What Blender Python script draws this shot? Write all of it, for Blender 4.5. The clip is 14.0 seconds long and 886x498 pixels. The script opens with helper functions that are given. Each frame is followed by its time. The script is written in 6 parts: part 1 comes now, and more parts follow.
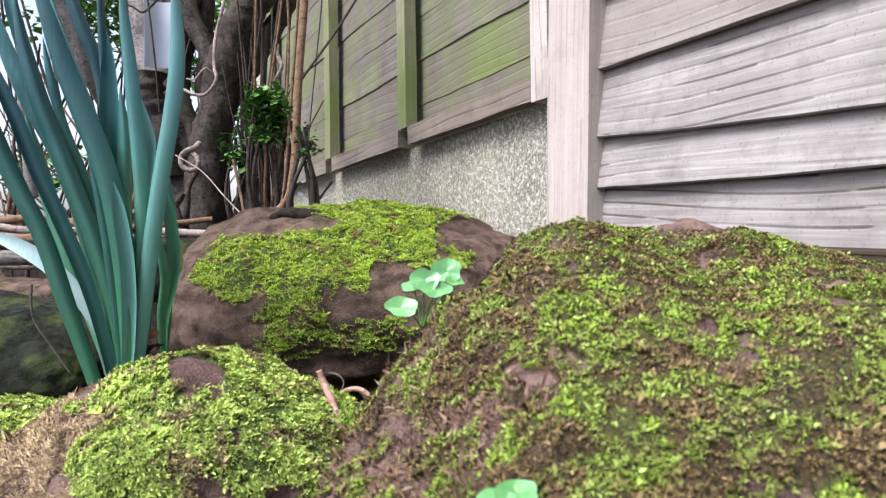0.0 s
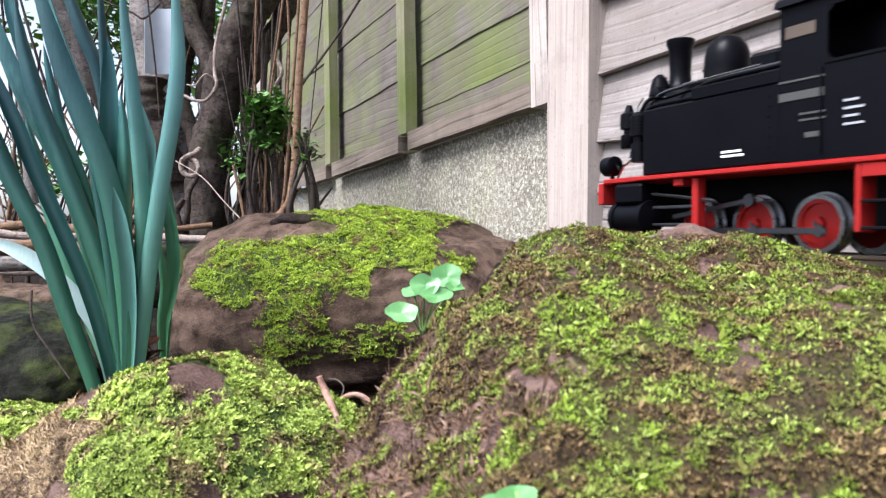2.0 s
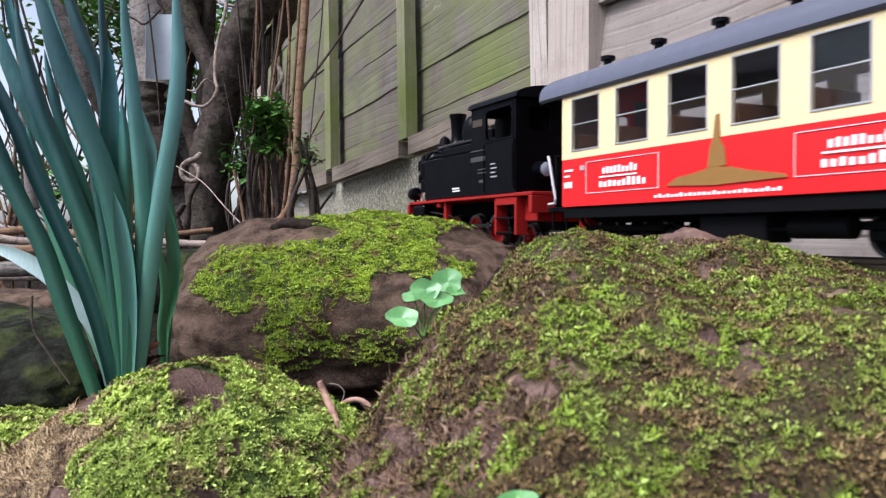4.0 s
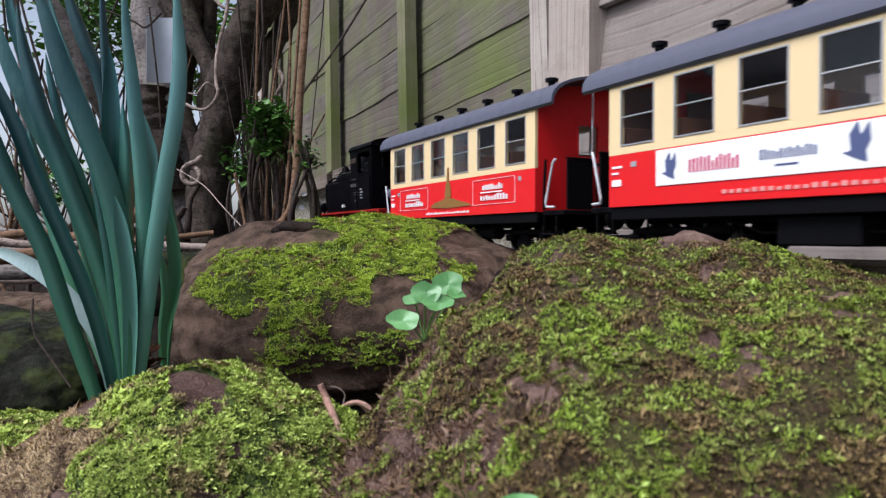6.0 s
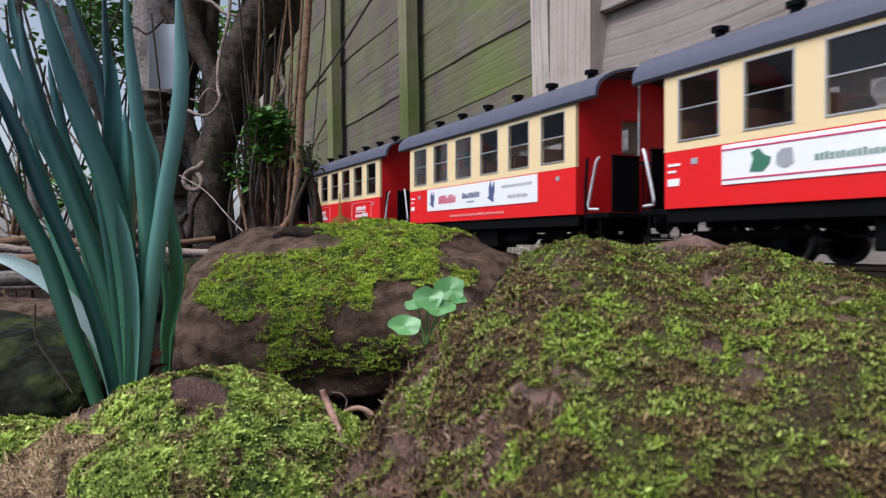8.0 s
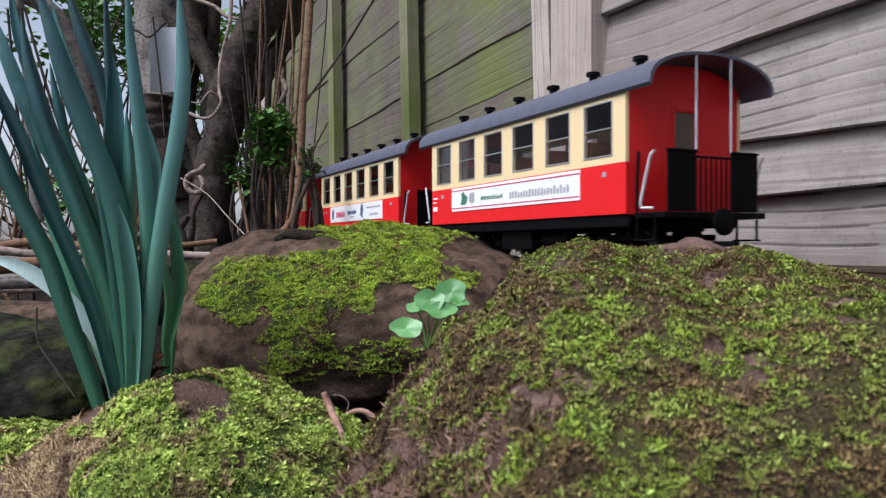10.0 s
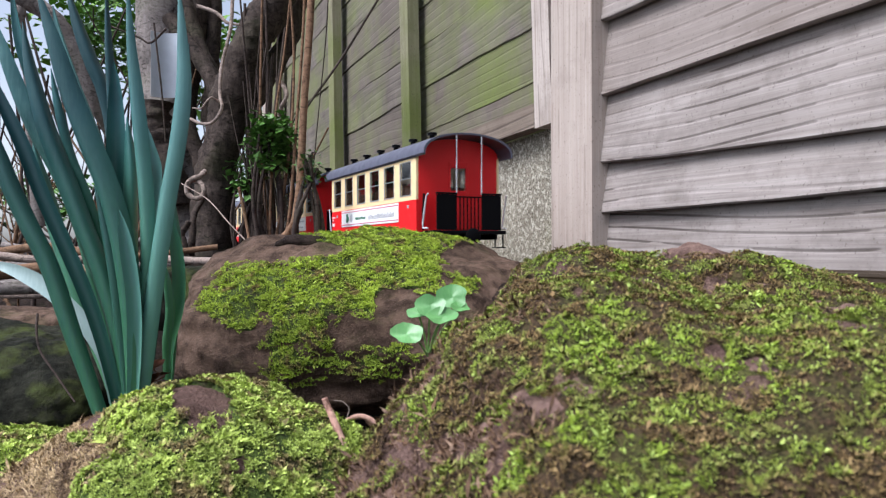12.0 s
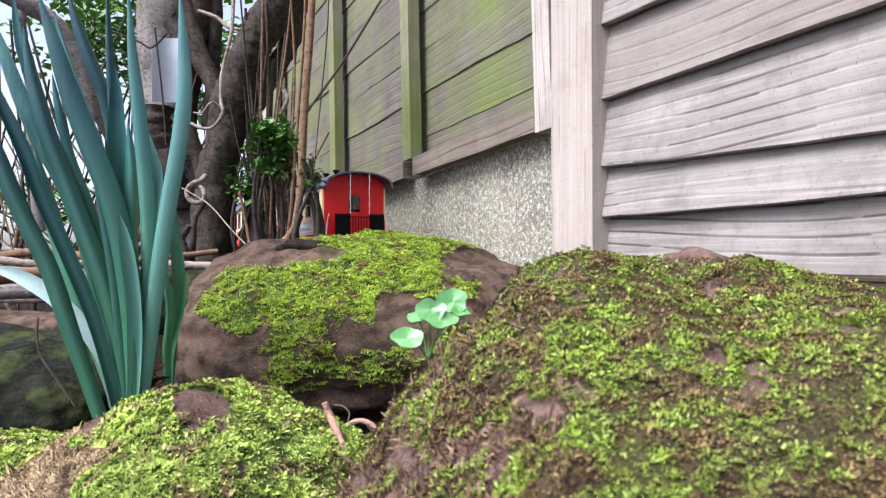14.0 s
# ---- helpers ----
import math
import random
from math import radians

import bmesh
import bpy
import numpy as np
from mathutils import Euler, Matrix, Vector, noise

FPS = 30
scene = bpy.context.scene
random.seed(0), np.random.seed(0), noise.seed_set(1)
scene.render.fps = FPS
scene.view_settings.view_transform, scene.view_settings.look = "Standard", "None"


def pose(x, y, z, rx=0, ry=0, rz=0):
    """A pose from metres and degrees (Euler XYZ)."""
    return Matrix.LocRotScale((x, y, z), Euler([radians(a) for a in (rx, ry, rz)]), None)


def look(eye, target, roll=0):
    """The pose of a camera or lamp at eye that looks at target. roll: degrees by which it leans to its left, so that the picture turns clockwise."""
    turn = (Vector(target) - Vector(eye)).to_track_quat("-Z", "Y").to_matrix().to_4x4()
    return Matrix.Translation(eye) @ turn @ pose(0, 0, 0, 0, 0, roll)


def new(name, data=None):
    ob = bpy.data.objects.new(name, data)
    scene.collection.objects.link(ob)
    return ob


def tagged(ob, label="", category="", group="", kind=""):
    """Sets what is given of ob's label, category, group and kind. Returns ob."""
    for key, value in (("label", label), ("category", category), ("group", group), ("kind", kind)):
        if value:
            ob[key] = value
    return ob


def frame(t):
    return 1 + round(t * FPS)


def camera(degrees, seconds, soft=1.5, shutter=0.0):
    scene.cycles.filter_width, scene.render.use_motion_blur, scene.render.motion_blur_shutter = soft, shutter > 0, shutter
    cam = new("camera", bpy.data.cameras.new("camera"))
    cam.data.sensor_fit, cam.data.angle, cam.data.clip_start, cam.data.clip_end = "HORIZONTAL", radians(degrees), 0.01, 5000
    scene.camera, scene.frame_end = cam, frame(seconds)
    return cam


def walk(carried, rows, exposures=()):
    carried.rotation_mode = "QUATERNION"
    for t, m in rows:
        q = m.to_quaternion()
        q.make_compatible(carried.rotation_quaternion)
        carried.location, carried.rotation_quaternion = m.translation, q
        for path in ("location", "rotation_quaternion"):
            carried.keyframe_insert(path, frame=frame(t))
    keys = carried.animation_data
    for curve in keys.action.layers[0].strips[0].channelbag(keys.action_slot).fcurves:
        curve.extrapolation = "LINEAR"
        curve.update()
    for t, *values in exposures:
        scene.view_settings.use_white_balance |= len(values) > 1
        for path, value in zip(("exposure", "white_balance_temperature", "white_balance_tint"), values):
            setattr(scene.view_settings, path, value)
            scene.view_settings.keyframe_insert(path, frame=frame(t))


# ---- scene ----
EYE = 0.014          # height of the lens above the rails
SWING = 25.24        # the bed faces this many degrees clockwise of the track


def aim(yaw, pitch, roll):
    return pose(0, 0, EYE, 90 + pitch, 0, -yaw) @ pose(0, 0, 0, 0, 0, roll)


cam = camera(60.0, 14.0, soft=1.25, shutter=0.4)
cam.data.dof.use_dof = True
cam.data.dof.focus_distance, cam.data.dof.aperture_fstop = 0.85, 30.0
walk(cam, [
    (0.0, aim(25.408, -1.868, 0.241)),
    (0.5, aim(25.415, -1.753, 0.241)),
    (1.0, aim(25.409, -1.654, 0.224)),
    (1.5, aim(25.396, -1.571, 0.184)),
    (2.0, aim(25.397, -1.467, 0.164)),
    (2.5, aim(25.392, -1.360, 0.152)),
    (3.0, aim(25.371, -1.281, 0.098)),
    (5.5, aim(25.339, -0.934, 0.087)),
    (6.0, aim(25.313, -0.899, 0.065)),
    (6.5, aim(25.287, -0.820, 0.037)),
    (7.0, aim(25.256, -0.714, 0.006)),
    (7.5, aim(25.228, -0.606, -0.024)),
    (8.0, aim(25.182, -0.510, -0.056)),
    (10.5, aim(25.067, -0.269, -0.150)),
    (11.0, aim(25.059, -0.175, -0.157)),
    (11.5, aim(25.049, -0.061, -0.167)),
    (12.0, aim(25.034, 0.064, -0.196)),
    (12.5, aim(25.015, 0.194, -0.219)),
    (13.0, aim(25.010, 0.306, -0.213)),
    (13.5, aim(25.013, 0.371, -0.196)),
    (14.0, aim(25.004, 0.391, -0.198)),
], exposures=[(t, 1.40 + e, 5900, 14) for t, e in ((0.0, 0.0), (1.0, 0.0), (2.0, 0.08), (2.5, 0.08), (3.0, -0.12), (5.5, -0.7), (6.5, -1.02), (8.0, -1.06), (10.5, -0.82), (11.0, -0.72), (12.0, -0.5), (12.5, -0.4), (13.0, -0.22), (13.5, -0.1), (14.0, 0.0))])

# world, sun
SUN_EL, SUN_AZ = 57.0, 266.0
world = bpy.data.worlds.new("overcast_sky")
scene.world = world
world.use_nodes = True
wn = world.node_tree.nodes
sky = wn.new("ShaderNodeTexSky")
sky.sky_type = "NISHITA"
sky.sun_disc = False
sky.sun_elevation = radians(SUN_EL)
sky.sun_rotation = radians(SUN_AZ)
sky.air_density, sky.dust_density, sky.ozone_density = 1.0, 2.5, 0.6
wn["Background"].inputs["Strength"].default_value = 0.13
grey = wn.new("ShaderNodeRGBToBW")
veil = wn.new("ShaderNodeMix")
veil.data_type = "RGBA"
veil.inputs[0].default_value = 0.6
world.node_tree.links.new(sky.outputs[0], grey.inputs[0])
world.node_tree.links.new(sky.outputs[0], veil.inputs[6])
world.node_tree.links.new(grey.outputs[0], veil.inputs[7])
world.node_tree.links.new(veil.outputs[2], wn["Background"].inputs["Color"])
sun_data = bpy.data.lights.new("sun", "SUN")
sun_data.energy, sun_data.angle, sun_data.color = 2.8, radians(30), (1.0, 0.97, 0.93)
sun = new("sun", sun_data)
sx, sy = math.sin(radians(SUN_AZ)), math.cos(radians(SUN_AZ))
ce = math.cos(radians(SUN_EL))
sun.matrix_world = look((sx * ce * 5, sy * ce * 5, math.sin(radians(SUN_EL)) * 5), (0, 0, 0))


# ---- materials ----
class Mat:
    """A node material with short helpers."""

    def __init__(self, name, rough=0.6, metal=0.0, spec=0.5):
        self.m = bpy.data.materials.new(name)
        self.m.use_nodes = True
        self.n, self.l = self.m.node_tree.nodes, self.m.node_tree.links
        self.b = self.n["Principled BSDF"]
        self.b.inputs["Roughness"].default_value = rough
        self.b.inputs["Metallic"].default_value = metal
        self.b.inputs["Specular IOR Level"].default_value = spec
        self.tc = self.n.new("ShaderNodeTexCoord")

    def coords(self, scale=(1, 1, 1), space="Object", turn=(0, 0, 0)):
        mp = self.n.new("ShaderNodeMapping")
        mp.inputs["Scale"].default_value = scale
        mp.inputs["Rotation"].default_value = turn
        self.l.new(self.tc.outputs[space], mp.inputs["Vector"])
        return mp.outputs[0]

    def shifted(self, vec, amount=7.0):
        """The same coordinates moved by the object's own random number."""
        info = self.n.new("ShaderNodeObjectInfo")
        mul = self.n.new("ShaderNodeMath")
        mul.operation = "MULTIPLY"
        mul.inputs[1].default_value = amount
        self.l.new(info.outputs["Random"], mul.inputs[0])
        add = self.n.new("ShaderNodeVectorMath")
        self.l.new(vec, add.inputs[0])
        self.l.new(mul.outputs[0], add.inputs[1])
        return add.outputs[0]

    def noise(self, vec, scale, detail=6, rough=0.6, distort=0.0):
        t = self.n.new("ShaderNodeTexNoise")
        t.inputs["Scale"].default_value, t.inputs["Detail"].default_value = scale, detail
        t.inputs["Roughness"].default_value, t.inputs["Distortion"].default_value = rough, distort
        self.l.new(vec, t.inputs["Vector"])
        return t.outputs["Fac"]

    def ramp(self, fac, *stops):
        r = self.n.new("ShaderNodeValToRGB")
        e = r.color_ramp.elements
        while len(e) < len(stops):
            e.new(0.5)
        for el, (p, c) in zip(e, stops):
            el.position = p
            el.color = (*c, 1) if not isinstance(c, (int, float)) else (c, c, c, 1)
        self.l.new(fac, r.inputs[0])
        return r.outputs[0]

    def mix(self, fac, a, b, kind="MIX"):
        x = self.n.new("ShaderNodeMix")
        x.data_type, x.blend_type = "RGBA", kind
        for s, v in ((x.inputs[0], fac), (x.inputs[6], a), (x.inputs[7], b)):
            if hasattr(v, "is_linked"):
                self.l.new(v, s)
            elif isinstance(v, (int, float)):
                s.default_value = v if s == x.inputs[0] else (v, v, v, 1)
            else:
                s.default_value = (*v, 1)
        return x.outputs[2]

    def random(self, island=False):
        if island:
            return self.n.new("ShaderNodeNewGeometry").outputs["Random Per Island"]
        return self.n.new("ShaderNodeObjectInfo").outputs["Random"]

    def colour(self, c):
        if hasattr(c, "is_linked"):
            self.l.new(c, self.b.inputs["Base Color"])
        else:
            self.b.inputs["Base Color"].default_value = (*c, 1)
        return self

    def roughness(self, c):
        self.l.new(c, self.b.inputs["Roughness"])
        return self

    def bump(self, fac, strength=0.4, distance=0.002):
        k = self.n.new("ShaderNodeBump")
        k.inputs["Strength"].default_value, k.inputs["Distance"].default_value = strength, distance
        self.l.new(fac, k.inputs["Height"])
        self.l.new(k.outputs[0], self.b.inputs["Normal"])
        return self


def paint(name, colour, rough=0.4, wear=0.12, metal=0.0, spec=0.5):
    """Model paint or plastic: slightly uneven colour and gloss."""
    k = Mat(name, rough, metal, spec)
    v = k.coords()
    n = k.noise(v, 60, 5)
    big = k.noise(v, 9, 4)
    c = k.mix(k.ramp(n, (0.35, 0.0), (0.75, wear)), colour, tuple(x * 0.55 + 0.004 for x in colour))
    c = k.mix(k.ramp(big, (0.4, 0.0), (0.8, wear)), c, tuple(min(1, x * 1.15 + 0.004) for x in colour))
    k.colour(c)
    k.roughness(k.ramp(n, (0.3, rough * 0.8), (0.8, min(1, rough * 1.3))))
    return k.m


def wood_grey(name, pale, dark, green=0.0, streak=1.0):
    """Weathered sawn softwood with grain along the local Y axis and algae."""
    k = Mat(name, 0.85, spec=0.2)
    v = k.shifted(k.coords((1, 1, 1)))
    warp = k.shifted(k.coords((45, 0.9, 45)))
    grain = k.noise(warp, 3.2, 5, 0.55, 1.2)
    fine = k.noise(k.shifted(k.coords((180, 4, 180))), 2.0, 4, 0.6)
    blot = k.noise(v, 7, 5)
    speck = k.noise(v, 260, 2)
    rings = k.n.new("ShaderNodeTexWave")
    rings.wave_type, rings.bands_direction = "BANDS", "Z"
    rings.inputs["Scale"].default_value, rings.inputs["Distortion"].default_value = 18, 15
    rings.inputs["Detail"].default_value, rings.inputs["Detail Scale"].default_value = 2.0, 0.30
    k.l.new(k.shifted(k.coords((1, 0.22, 1))), rings.inputs["Vector"])
    c = k.mix(k.ramp(grain, (0.3, 0.0), (0.7, 1.0)), pale, dark)
    c = k.mix(k.ramp(fine, (0.40, 0.0), (0.80, 0.40)), c, tuple(x * 0.55 for x in dark))
    fade = k.noise(k.shifted(k.coords((1, 0.3, 1)), 3.0), 14, 3)
    lines = k.mix(k.ramp(fade, (0.36, 0.0), (0.52, 1.0)), 1.0, rings.outputs["Fac"])
    c = k.mix(k.ramp(lines, (0.0, 0.95 * streak), (0.04, 0.7 * streak), (0.10, 0.0)), c, (0.05, 0.04, 0.035))
    knot = k.n.new("ShaderNodeTexVoronoi")
    knot.inputs["Scale"].default_value = 7
    k.l.new(k.shifted(k.coords((1, 0.4, 1)), 13.0), knot.inputs["Vector"])
    c = k.mix(k.ramp(knot.outputs["Distance"], (0.0, 0.9), (0.055, 0.7), (0.11, 0.0)), c, (0.06, 0.042, 0.03))
    c = k.mix(k.ramp(blot, (0.42, 0.0), (0.75, 0.45)), c, tuple(min(1, x * 1.3) for x in pale))
    stain = k.noise(v, 16, 6, 0.7)
    c = k.mix(k.ramp(stain, (0.5, 0.0), (0.72, 0.6)), c, tuple(x * 0.7 for x in dark))
    c = k.mix(k.ramp(k.random(), (0.0, 0.0), (1.0, 0.55)), c, k.mix(blot, tuple(x * y for x, y in zip(pale, (0.72, 0.64, 0.58))), dark))
    if green:
        alg = k.noise(k.shifted(k.coords((1, 1, 1)), 0.35), 3.0, 7, 0.66)
        fac = k.ramp(alg, (0.52 - 0.22 * green, 0.0), (0.72 - 0.1 * green, 0.85))
        c = k.mix(fac, c, k.mix(blot, (0.10, 0.13, 0.03), (0.19, 0.235, 0.06)))
    c = k.mix(k.ramp(speck, (0.62, 0.0), (0.75, 0.5)), c, (0.06, 0.05, 0.04))
    k.colour(c)
    h = k.mix(0.5, k.mix(0.5, grain, fine), k.ramp(rings.outputs["Fac"], (0.0, 0.0), (0.15, 1.0)))
    k.bump(h, 0.55, 0.0015)
    return k.m


def bark(name, a, b, green=0.25):
    """Old bark: vertical ridges, flakes and a green film."""
    k = Mat(name, 0.9, spec=0.2)
    v = k.coords()
    ridge = k.noise(k.coords((1, 1, 0.22)), 120, 8, 0.72, 0.8)
    flake = k.noise(k.coords((1, 1, 1.8)), 55, 6, 0.7, 1.5)
    n2 = k.noise(v, 14, 5)
    c = k.mix(k.ramp(ridge, (0.32, 0.0), (0.68, 1.0)), a, b)
    c = k.mix(k.ramp(flake, (0.36, 0.85), (0.5, 0.0)), c, tuple(x * 0.3 for x in a))
    c = k.mix(k.ramp(flake, (0.58, 0.0), (0.74, 0.7)), c, tuple(min(1, x * 1.7) for x in b))
    c = k.mix(k.ramp(n2, (0.5, 0.0), (0.72, green)), c, (0.12, 0.15, 0.05))
    k.colour(c).bump(k.mix(0.5, ridge, flake), 0.85, 0.004)
    return k.m


def stone(name, a, b, green=0.3, damp=0.35):
    """Damp red sandstone with dark patches, algae film and grit."""
    k = Mat(name, 0.85, spec=0.1)
    v = k.coords()
    big = k.noise(v, 12, 6, 0.6)
    mid = k.noise(v, 55, 8, 0.7)
    grit = k.noise(v, 700, 3)
    c = k.mix(k.ramp(big, (0.35, 0.0), (0.65, 1.0)), a, b)
    c = k.mix(k.ramp(mid, (0.42, 0.0), (0.60, 0.9)), c, tuple(x * damp for x in a))
    film = k.noise(v, 22, 6, 0.65)
    c = k.mix(k.ramp(film, (0.52, 0.0), (0.7, green)), c, (0.10, 0.13, 0.03))
    c = k.mix(k.ramp(grit, (0.55, 0.0), (0.75, 0.4)), c, tuple(min(1, x * 1.8) for x in b))
    k.colour(c).roughness(k.ramp(mid, (0.3, 0.55), (0.7, 0.95)))
    k.bump(k.mix(0.35, mid, grit), 1.0, 0.007)
    return k.m


def moss_mat(name, bright, mid, dead, dead_share=0.45, fine=False):
    """Moss: bright tips, olive depths and tan dead tufts, mixed at several scales."""
    k = Mat(name, 0.75, spec=0.2)
    v = k.coords()
    patch = k.noise(v, 42, 5, 0.65)
    rot = k.noise(v, 60, 6, 0.7)
    c = k.mix(k.ramp(patch, (0.38, 0.0), (0.60, 1.0)), mid, bright)
    if fine:
        tiny = k.noise(v, 600, 4, 0.75)
        c = k.mix(k.ramp(rot, (0.60 - 0.22 * dead_share, 0.0), (0.70 - 0.22 * dead_share, 0.92)), c, dead)
        # fine beds only: near-black pits paint in the shade between tufts
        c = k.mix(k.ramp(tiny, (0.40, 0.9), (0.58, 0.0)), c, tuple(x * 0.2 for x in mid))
        k.colour(c).bump(tiny, 1.0, 0.0015)
        return k.m
    r = k.random(True)
    c = k.mix(k.ramp(r, (0.0, 0.8), (0.28, 0.25), (0.45, 0.0)), c, tuple(x * 0.35 for x in mid))
    c = k.mix(k.ramp(r, (0.55, 0.0), (0.80, 0.25), (0.93, 0.75), (1.0, 1.0)), c, tuple(min(1, x * 1.35 + 0.09) for x in bright))
    c = k.mix(k.ramp(rot, (0.60 - 0.22 * dead_share, 0.0), (0.68 - 0.22 * dead_share, 0.9)), c, k.mix(k.ramp(r, (0.2, 0.0), (0.9, 1.0)), tuple(x * 0.45 for x in dead), tuple(min(1, x * 1.7) for x in dead)))
    k.colour(c)
    return k.m


def leaf_mat(name, a, b, tip, along="Z", length=0.3, spec=0.5, rough=0.42):
    """Smooth strap leaf with fine veins along its length."""
    k = Mat(name, rough, spec=spec)
    v = k.coords()
    big = k.noise(v, 18, 4)
    vein = k.noise(k.coords((500, 500, 5)), 1.0, 3)
    c = k.mix(k.ramp(big, (0.35, 0.0), (0.65, 1.0)), a, b)
    c = k.mix(k.ramp(vein, (0.45, 0.0), (0.62, 0.35)), c, tip)
    c = k.mix(k.ramp(k.random(), (0.0, 0.0), (1.0, 0.3)), c, tuple(x * 0.6 for x in a))
    k.colour(c).bump(vein, 0.25, 0.0006)
    return k.m


M_RED = paint("coach_red", (0.74, 0.012, 0.014), 0.45, 0.08, spec=0.35)
M_CREAM = paint("coach_cream", (0.84, 0.65, 0.36), 0.45, 0.06)
M_ROOF = paint("roof_grey", (0.085, 0.09, 0.125), 0.5, 0.15)
M_BLACK = paint("loco_black", (0.0022, 0.0022, 0.0035), 0.36, 0.1, spec=0.08)
M_UNDER = paint("underframe_black", (0.004, 0.004, 0.005), 0.6, 0.2, spec=0.06)
M_LRED = paint("loco_red", (0.30, 0.012, 0.010), 0.5, 0.2, spec=0.2)
M_WHITE = paint("white_print", (0.85, 0.85, 0.84), 0.5, 0.04)
M_SIGN = paint("sign_white", (0.86, 0.87, 0.86), 0.22, 0.03)
M_BLUE = paint("print_blue", (0.08, 0.10, 0.22), 0.5, 0.1)
M_MAGENTA = paint("print_red", (0.55, 0.04, 0.12), 0.5, 0.1)
M_GREENP = paint("print_green", (0.05, 0.18, 0.11), 0.5, 0.1)
M_BROWNP = paint("print_brown", (0.26, 0.13, 0.03), 0.5, 0.15)
M_GREYP = paint("print_grey", (0.35, 0.36, 0.38), 0.5, 0.1)
M_PINKP = paint("print_pink", (0.72, 0.30, 0.28), 0.5, 0.1)
M_DIM = paint("print_dim_grey", (0.05, 0.05, 0.046), 0.5, 0.2)
M_STEEL = paint("bright_steel", (0.62, 0.62, 0.63), 0.25, 0.1, 1.0)
M_RODS = paint("rod_steel", (0.10, 0.10, 0.11), 0.35, 0.2, 0.9)
M_BRASS = paint("rail_brass", (0.16, 0.12, 0.09), 0.45, 0.4, 0.8)
M_LENS = paint("lamp_lens", (0.34, 0.36, 0.42), 0.08, 0.02)
M_TYRE = paint("tyre_steel", (0.30, 0.30, 0.31), 0.28, 0.2, 1.0)
M_GRAB = paint("grab_rail_silver", (0.68, 0.68, 0.70), 0.35, 0.05, 0.25)
M_INTER = paint("seat_brown", (0.16, 0.06, 0.025), 0.6, 0.2)
M_FIG = paint("figure_pink", (0.55, 0.12, 0.16), 0.6, 0.1)
M_FIGW = paint("figure_pale", (0.6, 0.55, 0.5), 0.6, 0.1)
M_FRAME = paint("window_silver", (0.55, 0.55, 0.56), 0.35, 0.05, 0.7)

gk = Mat("coach_glass", 0.04, spec=0.5)
gk.colour((0.82, 0.83, 0.85))
gk.b.inputs["Transmission Weight"].default_value = 1.0
gk.b.inputs["IOR"].default_value = 1.3
M_GLASS = gk.m

M_PLANK = wood_grey("fence_board", (0.345, 0.31, 0.29), (0.185, 0.158, 0.142), 0.0, 1.0)
M_PLANKG = wood_grey("fence_board_algae", (0.20, 0.175, 0.15), (0.10, 0.085, 0.074), 0.36, 0.14)
M_POST = wood_grey("fence_post", (0.56, 0.50, 0.45), (0.31, 0.26, 0.225), 0.0, 0.6)
M_BATTEN = wood_grey("fence_batten", (0.30, 0.28, 0.20), (0.17, 0.155, 0.10), 0.5, 0.4)
M_RAILW = wood_grey("fence_rail", (0.25, 0.205, 0.165), (0.12, 0.095, 0.075), 0.0, 0.7)
M_SLEEPER = wood_grey("sleeper", (0.06, 0.045, 0.035), (0.03, 0.024, 0.02), 0.1)

ck = Mat("exposed_concrete", 0.9, spec=0.2)
cv = ck.coords()
cb, cs, cg = ck.noise(cv, 8, 6, 0.65), ck.noise(cv, 120, 6, 0.75), ck.noise(cv, 420, 3)
cc = ck.mix(ck.ramp(cb, (0.35, 0.0), (0.7, 1.0)), (0.35, 0.32, 0.25), (0.18, 0.16, 0.125))
cc = ck.mix(ck.ramp(ck.noise(cv, 5, 5, 0.6), (0.48, 0.0), (0.66, 0.7)), cc, (0.34, 0.33, 0.20))
cc = ck.mix(ck.ramp(cs, (0.48, 0.0), (0.60, 0.9)), cc, (0.68, 0.65, 0.54))
cc = ck.mix(ck.ramp(cg, (0.52, 0.0), (0.60, 0.95)), cc, (0.07, 0.06, 0.04))
ck.colour(cc).bump(ck.mix(0.5, cs, cg), 0.9, 0.004)
M_CONC = ck.m

M_TRUNK = bark("tree_bark", (0.020, 0.015, 0.013), (0.085, 0.064, 0.052), 0.12)
M_TRUNKG = bark("grey_bark", (0.14, 0.12, 0.11), (0.26, 0.23, 0.215), 0.2)
M_CANE = bark("cane_bark", (0.15, 0.085, 0.05), (0.23, 0.14, 0.085), 0.1)
M_TWIG = bark("twig_bark", (0.22, 0.17, 0.14), (0.36, 0.29, 0.25), 0.05)
M_VINE = bark("vine_bark", (0.035, 0.026, 0.023), (0.075, 0.055, 0.046), 0.1)
M_STICK = bark("pink_stick", (0.42, 0.22, 0.17), (0.55, 0.36, 0.28), 0.0)

M_STONE = stone("red_sandstone", (0.085, 0.055, 0.039), (0.16, 0.105, 0.076), 0.2)
M_STONE2 = stone("near_sandstone", (0.12, 0.073, 0.060), (0.24, 0.155, 0.128), 0.15, 0.6)
# green film is real; the very low base colour carries overhang shade
M_STONED = stone("shade_dark_stone", (0.010, 0.011, 0.007), (0.034, 0.034, 0.022), 0.6)
M_SOIL = stone("garden_soil", (0.016, 0.010, 0.008), (0.036, 0.024, 0.019), 0.1)

